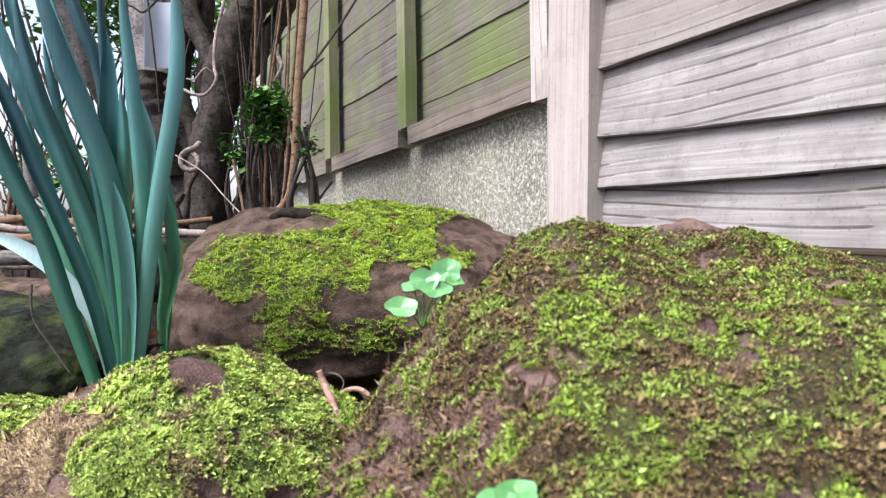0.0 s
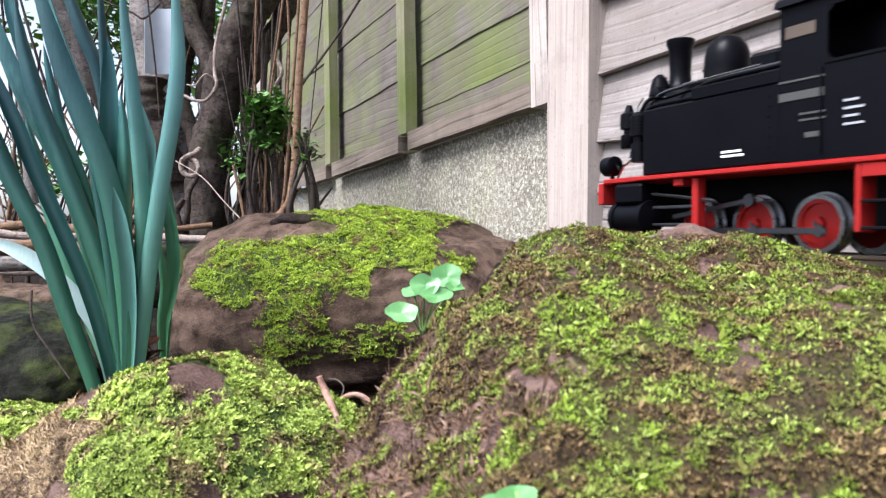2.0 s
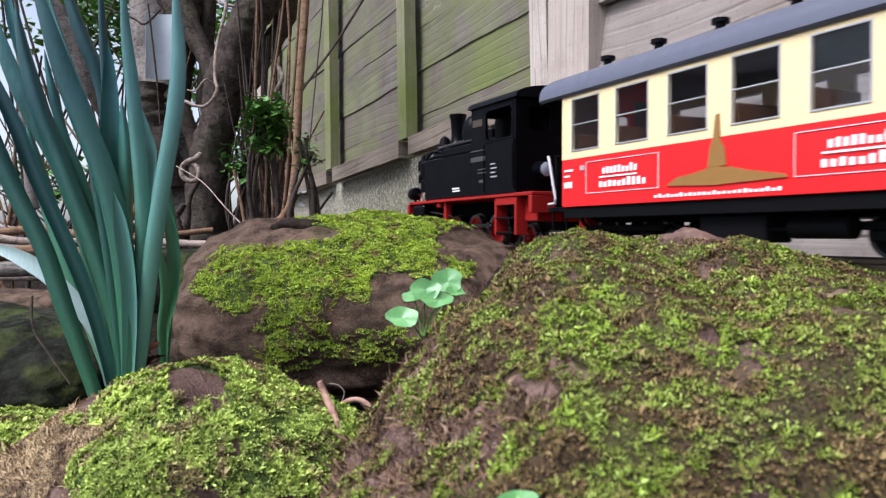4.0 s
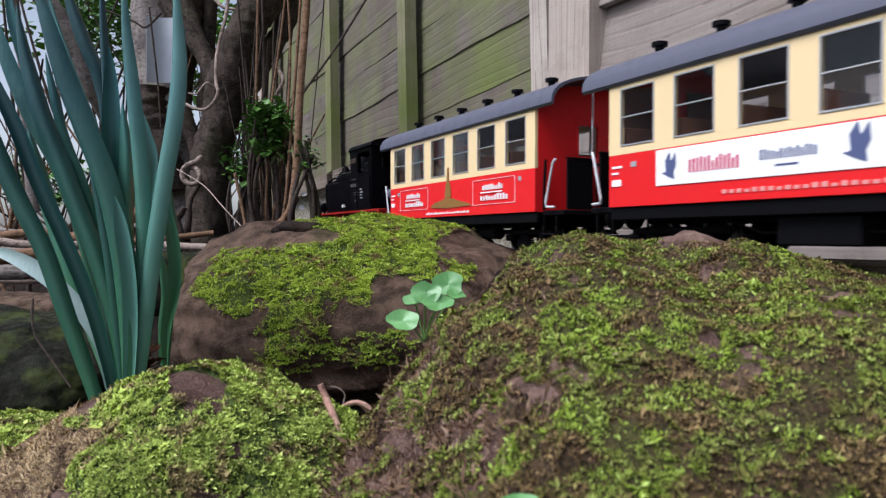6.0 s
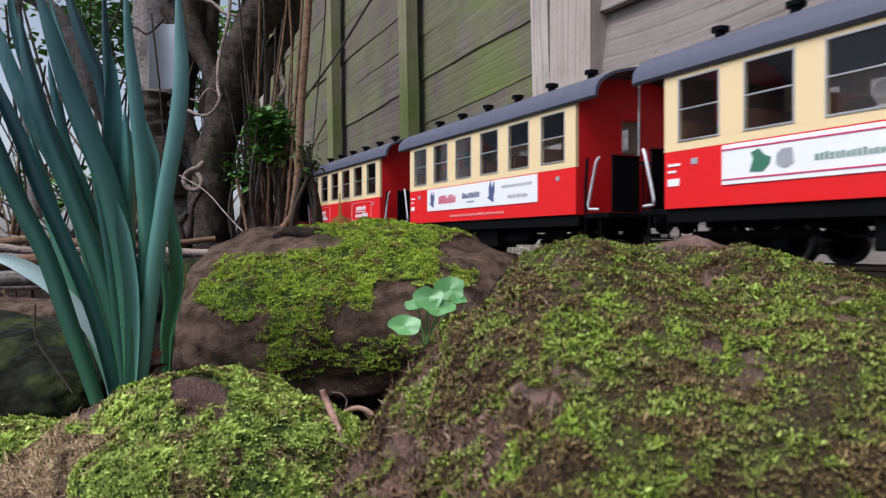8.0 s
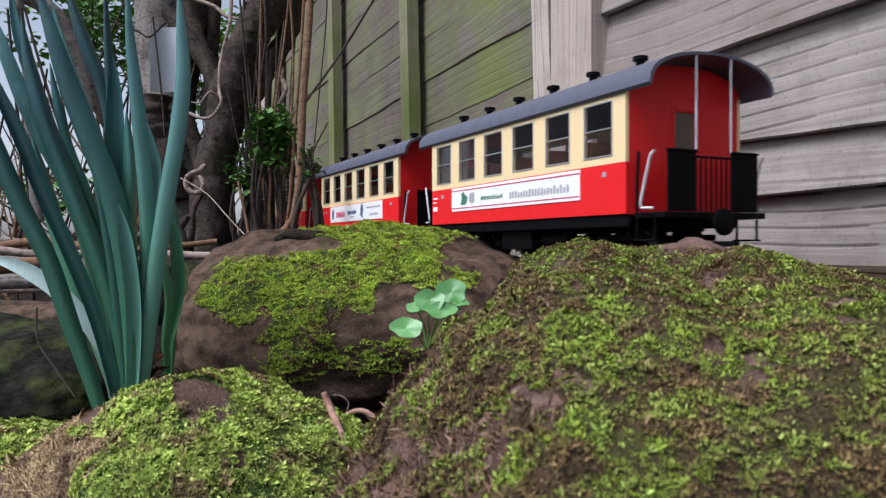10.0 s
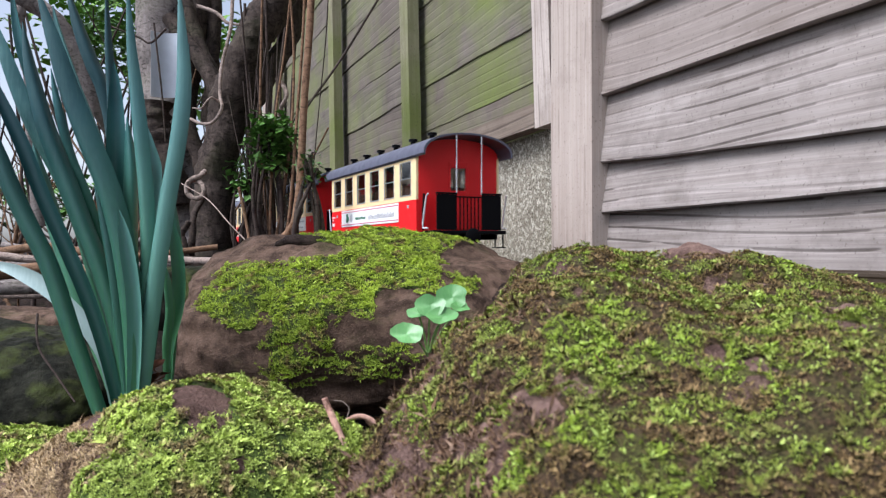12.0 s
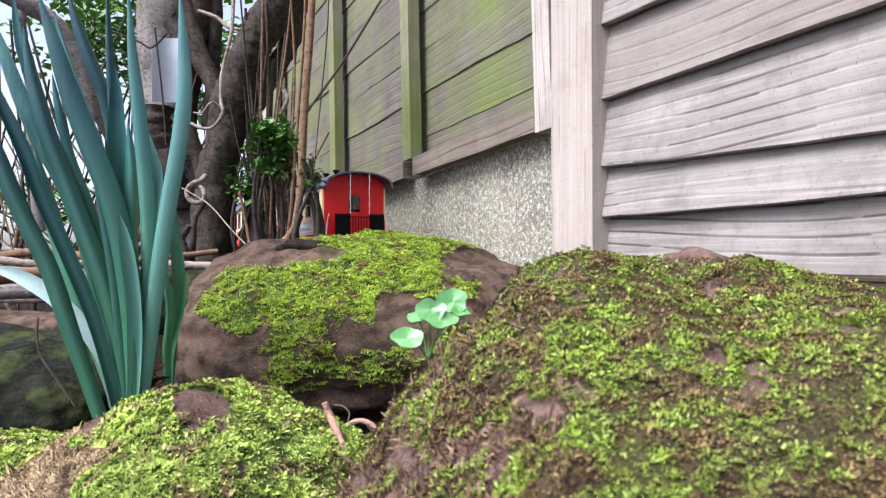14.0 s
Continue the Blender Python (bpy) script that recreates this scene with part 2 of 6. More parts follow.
M_MOSS_A = moss_mat("moss_near", (0.23, 0.33, 0.028), (0.17, 0.18, 0.042), (0.155, 0.092, 0.047), 0.58)
M_MOSS_B = moss_mat("moss_mid", (0.32, 0.44, 0.025), (0.20, 0.275, 0.024), (0.19, 0.13, 0.055), 0.30)
M_MOSS_C = moss_mat("moss_bright", (0.44, 0.56, 0.10), (0.25, 0.325, 0.06), (0.22, 0.155, 0.08), 0.45)
M_DRY = moss_mat("moss_dry", (0.20, 0.12, 0.065), (0.10, 0.055, 0.033), (0.045, 0.026, 0.018), 0.5)
M_STRAW = moss_mat("moss_straw", (0.46, 0.34, 0.18), (0.25, 0.165, 0.09), (0.11, 0.07, 0.04), 0.4)
# beds kept far darker than the sprigs, as painted shade in the gaps
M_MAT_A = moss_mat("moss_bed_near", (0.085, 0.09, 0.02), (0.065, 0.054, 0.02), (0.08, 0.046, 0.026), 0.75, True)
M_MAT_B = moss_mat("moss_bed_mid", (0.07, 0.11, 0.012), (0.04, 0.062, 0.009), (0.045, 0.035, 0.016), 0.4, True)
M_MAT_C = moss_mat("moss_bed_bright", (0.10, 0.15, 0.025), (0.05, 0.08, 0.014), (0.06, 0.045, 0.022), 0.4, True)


def strap_mat():
    """Daffodil leaf: fresh green at the foot, blue-green and waxy higher up, fine veins."""
    k = Mat("daffodil_leaf", 0.38, spec=0.4)
    sep = k.n.new("ShaderNodeSeparateXYZ")
    k.l.new(k.coords(), sep.inputs[0])
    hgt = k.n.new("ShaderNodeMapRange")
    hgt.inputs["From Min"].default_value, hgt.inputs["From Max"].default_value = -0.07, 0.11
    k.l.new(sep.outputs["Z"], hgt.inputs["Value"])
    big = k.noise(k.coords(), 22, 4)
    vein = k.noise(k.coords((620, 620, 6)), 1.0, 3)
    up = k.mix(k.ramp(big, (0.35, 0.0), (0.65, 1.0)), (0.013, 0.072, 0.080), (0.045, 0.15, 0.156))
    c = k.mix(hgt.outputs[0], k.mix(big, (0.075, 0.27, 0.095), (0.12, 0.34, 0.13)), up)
    c = k.mix(k.ramp(vein, (0.48, 0.0), (0.64, 0.4)), c, (0.075, 0.18, 0.165))
    c = k.mix(k.ramp(k.random(), (0.0, 0.0), (0.6, 0.0), (1.0, 0.8)), c, (0.12, 0.26, 0.25))
    c = k.mix(k.ramp(k.random(), (0.0, 0.85), (0.40, 0.0)), c, (0.006, 0.036, 0.046))
    k.colour(c).bump(vein, 0.3, 0.0006)
    k.roughness(k.ramp(big, (0.3, 0.34), (0.7, 0.50)))
    return k.m


M_DAFF = strap_mat()
# whitish base colour paints the sky's sheen onto one daffodil leaf
M_SHEEN_LEAF = leaf_mat("sheen_pale_leaf", (0.34, 0.47, 0.46), (0.44, 0.57, 0.56), (0.5, 0.62, 0.6))
M_CRESS = leaf_mat("cress_leaf", (0.085, 0.26, 0.07), (0.125, 0.32, 0.10), (0.19, 0.38, 0.145))
M_CRESSS = leaf_mat("cress_stem", (0.25, 0.45, 0.12), (0.3, 0.5, 0.16), (0.4, 0.6, 0.25))
M_IVY = leaf_mat("ivy_leaf", (0.045, 0.12, 0.015), (0.08, 0.20, 0.025), (0.15, 0.30, 0.06), rough=0.45)
M_HEDGE = leaf_mat("hedge_leaf", (0.10, 0.22, 0.02), (0.16, 0.32, 0.04), (0.2, 0.36, 0.06), rough=0.6)
M_PALE = paint("pale_plastic", (0.55, 0.60, 0.66), 0.5, 0.25)
M_HOUSE = paint("far_render_wall", (0.70, 0.70, 0.70), 0.8, 0.1)
M_SLATE = paint("far_slate", (0.10, 0.10, 0.12), 0.7, 0.2)


# ---- shape helpers ----
class Shape:
    """Collects vertices and faces for one mesh."""

    def __init__(self):
        self.v, self.f, self.weld = [], [], False

    def add(self, vs, fs):
        k = len(self.v)
        self.v += [tuple(p) for p in vs]
        self.f += [tuple(i + k for i in q) for q in fs]
        return self

    def box(self, x0, x1, y0, y1, z0, z1, c=0.0006):
        """A block with chamfered edges."""
        lo, hi = (x0, y0, z0), (x1, y1, z1)
        c = min(c, (x1 - x0) * 0.3, (y1 - y0) * 0.3, (z1 - z0) * 0.3)
        vs, idx = [], {}
        for sgn in [(a, b, d) for a in (0, 1) for b in (0, 1) for d in (0, 1)]:
            for ax in range(3):
                p = [(hi[i] - (c if i != ax else 0)) if sgn[i] else (lo[i] + (c if i != ax else 0)) for i in range(3)]
                idx[sgn, ax] = len(vs)
                vs.append(p)
        fs = []
        for ax in range(3):
            o = [i for i in range(3) if i != ax]
            for s in (0, 1):
                q = []
                for a, b in ((0, 0), (1, 0), (1, 1), (0, 1)):
                    g = [0, 0, 0]
                    g[ax], g[o[0]], g[o[1]] = s, a, b
                    q.append(idx[tuple(g), ax])
                fs.append(q if (s == 1) == (ax != 1) else q[::-1])
            for a in (0, 1):
                for b in (0, 1):
                    g0, g1 = [0, 0, 0], [0, 0, 0]
                    g0[ax], g1[ax] = 0, 1
                    g0[o[0]] = g1[o[0]] = a
                    g0[o[1]] = g1[o[1]] = b
                    g0, g1 = tuple(g0), tuple(g1)
                    fs.append((idx[g0, o[0]], idx[g1, o[0]], idx[g1, o[1]], idx[g0, o[1]]))
        for sgn in [(a, b, d) for a in (0, 1) for b in (0, 1) for d in (0, 1)]:
            fs.append(tuple(idx[sgn, ax] for ax in range(3)))
        return self.add(vs, fs)

    def tube(self, pts, radii, seg=10, bumpy=0.0, caps=True):
        """A round bar along the points."""
        pts = [Vector(p) for p in pts]
        vs, fs = [], []
        side = None
        for i, p in enumerate(pts):
            d = (pts[min(i + 1, len(pts) - 1)] - pts[max(i - 1, 0)]).normalized()
            if side is None:
                side = d.orthogonal().normalized()
            side = (side - d * side.dot(d)).normalized()
            other = d.cross(side)
            for k in range(seg):
                a = 2 * math.pi * k / seg
                q = p + (side * math.cos(a) + other * math.sin(a)) * radii[i]
                if bumpy:
                    q += (q - p) * bumpy * (noise.noise(q * (0.6 / max(radii[i], 1e-4))) + 0.6 * noise.noise(q * 110))
                vs.append(q)
        for i in range(len(pts) - 1):
            for k in range(seg):
                a, b = i * seg + k, i * seg + (k + 1) % seg
                fs.append((a, b, b + seg, a + seg))
        if caps:
            fs.append(tuple(range(seg))[::-1])
            fs.append(tuple((len(pts) - 1) * seg + k for k in range(seg)))
        return self.add(vs, fs)

    def lathe(self, prof, centre, axis="Z", seg=20, ring=False):
        """Turns a profile of (radius, height) round an axis."""
        vs, fs = [], []
        for r, h in prof:
            for k in range(seg):
                a = 2 * math.pi * k / seg
                p = (r * math.cos(a), r * math.sin(a), h)
                if axis == "X":
                    p = (h, p[0], p[1])
                elif axis == "Y":
                    p = (p[1], h, p[0])
                vs.append(Vector(p) + Vector(centre))
        for i in range(len(prof) - 1):
            for k in range(seg):
                a, b = i * seg + k, i * seg + (k + 1) % seg
                fs.append((a, b, b + seg, a + seg))
        if ring:
            m = (len(prof) - 1) * seg
            fs += [(m + k, m + (k + 1) % seg, (k + 1) % seg, k) for k in range(seg)]
        else:
            fs.append(tuple(range(seg))[::-1])
            fs.append(tuple((len(prof) - 1) * seg + k for k in range(seg)))
        return self.add(vs, fs)

    def mesh(self, name, smooth=True, angle=35):
        me = bpy.data.meshes.new(name)
        me.from_pydata(self.v, [], self.f)
        bm = bmesh.new()
        bm.from_mesh(me)
        if self.weld:
            bmesh.ops.remove_doubles(bm, verts=bm.verts, dist=1e-6)
            seen = {}
            for fc in bm.faces:
                seen.setdefault(frozenset(v.index for v in fc.verts), []).append(fc)
            bmesh.ops.delete(bm, geom=[fc for q in seen.values() if len(q) > 1 for fc in q], context="FACES_ONLY")
        bmesh.ops.recalc_face_normals(bm, faces=bm.faces)
        lim = radians(angle)
        for fc in bm.faces:
            fc.smooth = smooth
        if smooth:
            for e in bm.edges:
                if len(e.link_faces) == 2 and e.calc_face_angle(0) > lim:
                    e.smooth = False
        bm.to_mesh(me)
        bm.free()
        return me


def part(name, shape, material, parent=None, label="", smooth=True, angle=35):
    """One mesh object under a thing or a part."""
    me = shape.mesh(name, smooth, angle) if isinstance(shape, Shape) else shape
    if not me.materials:
        me.materials.append(material)
    ob = new(name, me)
    ob.parent = parent
    if label:
        ob["label"] = label
    return ob


def thing(name, m, label, category, group="", kind=""):
    ob = new(name)
    ob.empty_display_size = 0.02
    ob.matrix_basis = m
    return tagged(ob, label, category, group, kind)


def solo(name, shape, material, label, category, group="", kind="", smooth=True, angle=35):
    """A thing that is one mesh, with its vertices in world places."""
    return tagged(part(name, shape, material, None, "", smooth, angle), label, category, group, kind)


def bed(a, b, z):
    """Sideways, forwards and up in the rock bed to the world."""
    c, s = math.cos(radians(SWING)), math.sin(radians(SWING))
    return Vector((a * c + b * s, -a * s + b * c, z))


def glide(pts, n=8):
    """A smooth line of points through the given ones (Catmull-Rom)."""
    p = [np.array(q, float) for q in pts]
    p = [2 * p[0] - p[1]] + p + [2 * p[-1] - p[-2]]
    out = []
    for i in range(1, len(p) - 2):
        for k in range(n):
            t = k / n
            out.append(0.5 * (2 * p[i] + (p[i + 1] - p[i - 1]) * t + (2 * p[i - 1] - 5 * p[i] + 4 * p[i + 1] - p[i + 2]) * t * t + (3 * p[i] - p[i - 1] - 3 * p[i + 1] + p[i + 2]) * t ** 3))
    out.append(p[-2])
    return out


# ---- ground ----
def ground_height(x, y):
    """The bed steps up from the lawn side to the track's level."""
    c, s = math.cos(radians(SWING)), math.sin(radians(SWING))
    a, b = x * c - y * s, x * s + y * c
    up = max(0.0, min(1.0, (x - 0.27) / 0.07))
    far = max(0.0, min(1.0, (b - 0.95 - 0.9 * max(0.0, min(1.0, (-0.36 - a) / 0.15))) / 0.25))
    k = max(up, far)
    k = k * k * (3 - 2 * k)
    z = -0.155 + (0.155 - 0.017) * k
    n = noise.noise(Vector((x * 9, y * 9, 0))) * 0.010 + noise.noise(Vector((x * 40, y * 40, 3))) * 0.004
    return z + n * (0.25 if up > 0.6 else 1.0)


def ground():
    xs = [-60, -20, -8, -4] + list(np.linspace(-2, 2, 161)) + [4, 8, 20, 60]
    ys = [-60, -20, -8, -3] + list(np.linspace(-1, 4, 201)) + [6, 10, 25, 80]
    s = Shape()
    s.v = [(x, y, ground_height(x, y)) for y in ys for x in xs]
    w = len(xs)
    s.f = [(j * w + i, j * w + i + 1, (j + 1) * w + i + 1, (j + 1) * w + i) for j in range(len(ys) - 1) for i in range(w - 1)]
    solo("ground", s, M_SOIL, "dark damp garden soil under the rocks", "ground", kind="structure", angle=180)


ground()


# ---- fence ----
def board_mesh(y0, y1, height, thick_low, thick_up, wav, seed, slant=0.0, lean=0.0):
    """A waney-edged lap board: thick at its lower edge, thin at the upper one; front towards -X."""
    n = 60
    s = Shape()
    for i in range(n + 1):
        y = y0 + (y1 - y0) * i / n
        low = wav * noise.noise(Vector((y * 3.1, seed, 0))) + wav * 0.35 * noise.noise(Vector((y * 17, seed, 5))) + slant * (y - y1)
        bow = 0.002 * noise.noise(Vector((y * 2, seed, 9)))
        for x, z in ((bow, height), (-lean * 0.5 + bow, height * 0.5), (-lean + bow, low + 0.0015), (-lean + 0.002 + bow, low), (-lean + thick_low + bow, low), (thick_up + bow, height)):
            s.v.append((x, y, z))
    for i in range(n):
        for k in range(6):
            a, b = i * 6 + k, i * 6 + (k + 1) % 6
            s.f.append((a, b, b + 6, a + 6))
    s.f += [tuple(range(6))[::-1], tuple(n * 6 + k for k in range(6))]
    return s


def plank(x0, x1, y0, y1, z0, z1, wob=0.0015, n=14, axis="Z"):
    """A sawn length of timber with slightly uneven arrises."""
    s = Shape()
    for i in range(n + 1):
        t = i / n
        for k, (u, v) in enumerate(((0, 0), (1, 0), (1, 1), (0, 1))):
            q = [x0 + (x1 - x0) * u, y0 + (y1 - y0) * v, z0 + (z1 - z0) * t] if axis == "Z" else [x0 + (x1 - x0) * u, y0 + (y1 - y0) * t, z0 + (z1 - z0) * v]
            p = Vector(q)
            w = noise.noise_vector(p * 9 + Vector((k * 3, 0, 0))) * wob
            s.v.append((q[0] + w[0], q[1] + (w[1] if axis == "Z" else 0), q[2] + (w[2] if axis != "Z" else 0)))
    for i in range(n):
        for k in range(4):
            a, b = i * 4 + k, i * 4 + (k + 1) % 4
            s.f.append((a, b, b + 4, a + 4))
    s.f += [(3, 2, 1, 0), tuple(n * 4 + k for k in range(4))]
    return s


def upright(s):
    """Turns timber built along Z so that its grain axis is local Y."""
    s.v = [(x, z, -y) for x, y, z in s.v]
    return s


LIE = pose(0, 0, 0, 90, 0, 0)


def fence_near():
    """The panel beside the camera: lap boards down to the ground."""
    f = thing("fence_panel", pose(0.628, 0, 0), "weathered grey lap fence panel with waney edges", "fence panel", "fence panels", "structure")
    lows = [-0.035, 0.060, 0.126, 0.216, 0.312] + [0.40 + 0.09 * i for i in range(15)]
    slants = [-0.03, 0.012, -0.028, 0.026, 0.0] + [0.01 * ((i % 3) - 1) for i in range(15)]
    for i, z in enumerate(lows):
        s = board_mesh(-1.0, 0.822, (lows[i + 1] - z if i + 1 < len(lows) else 0.09) + 0.022, 0.009, 0.005, 0.003, i * 3.7, -slants[i], 0.016)
        b = part("lap_board", s, M_PLANK, f)
        b.location = (0.0 + 0.0006 * (i % 2), 0, z)
    bt = part("batten", upright(plank(0.0, 0.025, -1.03, -0.99, -0.035, 1.76)), M_POST, f)
    bt.matrix_basis = pose(-0.026, 0, 0) @ LIE
    top = part("top_rail", plank(-0.01, 0.03, -1.03, 0.82, 1.762, 1.78, axis="Y"), M_RAILW, f)


def fence_far():
    """The panel beyond the post, on its concrete board, sinking slightly away from the camera."""
    f = thing("fence_panel", pose(0.652, 0.955, 0.199) @ pose(0, 0, 0, -2.5, 0, 0), "lap fence panel stained green with algae", "fence panel", "fence panels", "structure")
    zs = [0.0, 0.085, 0.175, 0.27, 0.352, 0.445] + [0.535 + 0.09 * i for i in range(12)]
    for i, z in enumerate(zs):
        s = board_mesh(-0.03, 1.80, (zs[i + 1] - z if i + 1 < len(zs) else 0.09) + 0.02, 0.0035, 0.003, 0.006, 40 + i * 2.3, 0.0, 0.0022)
        b = part("lap_board", s, M_PLANKG, f)
        b.location = (0.0006 * (i % 2), 0, z)
    for k in range(4):
        y = -0.020 + k * 0.527 if k < 3 else 1.72
        bt = part("batten", upright(plank(-0.042, -0.017, y, y + 0.046, -0.003 if k == 0 else 0.036, 1.62)), M_BATTEN if k else M_POST, f)
        bt.matrix_basis = LIE
        if k < 3:
            part("bottom_rail", plank(-0.040, -0.018, y + 0.050, (y + 0.523) if k < 2 else 1.716, 0.0, 0.036, axis="Y"), M_RAILW, f)
    part("top_rail", plank(-0.045, 0.02, -0.03, 1.8, 1.632, 1.65, axis="Y"), M_RAILW, f)


def fence_post():
    p = part("fence_post", upright(plank(0.598, 0.698, 0.822, 0.918, -0.10, 1.9, 0.0012, 30)), M_POST)
    p.matrix_basis = LIE
    tagged(p, "square sawn timber fence post, pale and split", "fence post", "", "structure")
    q = part("fence_post", upright(plank(0.60, 0.70, 2.772, 2.868, -0.10, 1.9, 0.0012, 20)), M_POST)
    q.matrix_basis = LIE
    tagged(q, "square sawn timber fence post, pale and split", "fence post", "", "structure")


def gravel_board():
    s = Shape()
    n, m = 90, 12
    for i in range(n + 1):
        y = 0.919 + i * (1.85 / n)
        top = 0.1985 - 0.0437 * (y - 0.955)
        for k in range(m + 1):
            z = -0.12 + (top + 0.12) * k / m
            s.v.append((0.641 + 0.0022 * noise.noise(Vector((0, y * 60, z * 60))), y, z))
    for i in range(n):
        for k in range(m):
            a = i * (m + 1) + k
            s.f.append((a, a + 1, a + m + 2, a + m + 1))
    base = len(s.v)
    for i in range(n + 1):
        y = 0.919 + i * (1.85 / n)
        top = 0.1985 - 0.0437 * (y - 0.955)
        s.v += [(0.712, y, top), (0.712, y, -0.12)]
    for i in range(n):
        a, q = i * (m + 1) + m, base + 2 * i
        s.f += [(a, a + m + 1, q + 2, q), (q, q + 2, q + 3, q + 1)]
    solo("gravel_board", s, M_CONC, "rough concrete gravel board with exposed pale aggregate", "gravel board", kind="structure", angle=180)


fence_near()
fence_far()
fence_post()
gravel_board()

# ---- track ----
TRACK = 0.4242


def track():
    """Garden railway track, 45 mm gauge, level and straight along Y."""
    t = thing("railway_track", pose(TRACK, 0, 0), "narrow brass model railway track on dark sleepers", "track", kind="structure")
    for sgn in (-1, 1):
        s = Shape()
        prof = [(-0.0039, -0.0085), (0.0039, -0.0085), (0.0039, -0.0075), (0.0008, -0.0065), (0.0008, -0.003), (0.0017, -0.002), (0.0017, 0.0), (-0.0017, 0.0), (-0.0017, -0.002), (-0.0008, -0.003), (-0.0008, -0.0065), (-0.0039, -0.0075)]
        k = len(prof)
        for y in (-1.2, 3.6):
            s.v += [(sgn * 0.0242 + x, y, z) for x, z in prof]
        s.f = [(i, (i + 1) % k, k + (i + 1) % k, k + i) for i in range(k)] + [tuple(range(k)), tuple(range(k, 2 * k))]
        part("rail", s, M_BRASS, t)
    me = Shape().box(-0.043, 0.043, -0.007, 0.007, -0.018, -0.0088, 0.001).mesh("sleeper")
    me.materials.append(M_SLEEPER)
    for i in range(118):
        p = part("sleeper", me, M_SLEEPER, t)
        p.location = (0, -1.18 + i * 0.0405, 0)


track()


# ---- rocks and moss ----
def rock(name, centre, radii, label, mat, power=0.75, tilt=(0, 0), turn=0.0, rough=0.012, seed=0, sub=6, shape=None):
    """A weathered boulder: a boxy ball, tilted, with ledges and uneven faces."""
    bm = bmesh.new()
    bmesh.ops.create_icosphere(bm, subdivisions=sub, radius=1.0)
    ex = 2 / power
    off = Vector((seed * 3.1, seed * 1.7, seed * 5.3))
    ct, st = math.cos(radians(turn - SWING)), math.sin(radians(turn - SWING))
    for v in bm.verts:
        d = v.co.copy()
        q = d / (abs(d.x) ** ex + abs(d.y) ** ex + abs(d.z) ** ex) ** (1 / ex)
        x, y, z = q.x * radii[0], q.y * radii[1], q.z * radii[2]
        z += x * tilt[0] + y * tilt[1]
        if shape:
            x, y, z = shape(x, y, z)
        p = Vector((x, y, z))
        amp = rough * (1.2 * noise.noise(p * 14 + off) + 0.55 * noise.noise(p * 34 + off) + 0.26 * noise.noise(p * 90 + off) + 0.14 * noise.noise(p * 230 + off))
        strata = 0.12 * rough * math.sin((p.z + 0.15 * p.x) * 260 + 3 * noise.noise(p * 20 + off))
        p += d * (amp + strata)
        v.co = Vector((centre[0] + p.x * ct - p.y * st, centre[1] + p.x * st + p.y * ct, centre[2] + p.z))
    for f in bm.faces:
        f.smooth = True
    me = bpy.data.meshes.new(name)
    bm.to_mesh(me)
    bm.free()
    return tagged(part(name, me, mat), label, "rock", "rocks of the bed")


def surface(ob, count, keep, seed=1):
    """Random places on a mesh, with normals, where keep(point, normal) says so."""
    me = ob.data
    me.calc_loop_triangles()
    n = len(me.loop_triangles)
    tri = np.empty(n * 3, np.int32)
    me.loop_triangles.foreach_get("vertices", tri)
    co = np.empty(len(me.vertices) * 3)
    me.vertices.foreach_get("co", co)
    co, tri = co.reshape(-1, 3), tri.reshape(-1, 3)
    a, b, c = co[tri[:, 0]], co[tri[:, 1]], co[tri[:, 2]]
    cr = np.cross(b - a, c - a)
    area = np.linalg.norm(cr, axis=1)
    rng = np.random.default_rng(seed)
    pick = rng.choice(n, count, p=area / area.sum())
    u, v = rng.random((count, 1)), rng.random((count, 1))
    fl = (u + v) > 1
    u, v = np.where(fl, 1 - u, u), np.where(fl, 1 - v, v)
    p = a[pick] + (b[pick] - a[pick]) * u + (c[pick] - a[pick]) * v
    nrm = cr[pick] / area[pick][:, None]
    ok = np.array([keep(Vector(q), Vector(m)) for q, m in zip(p, nrm)])
    return p[ok], nrm[ok], rng


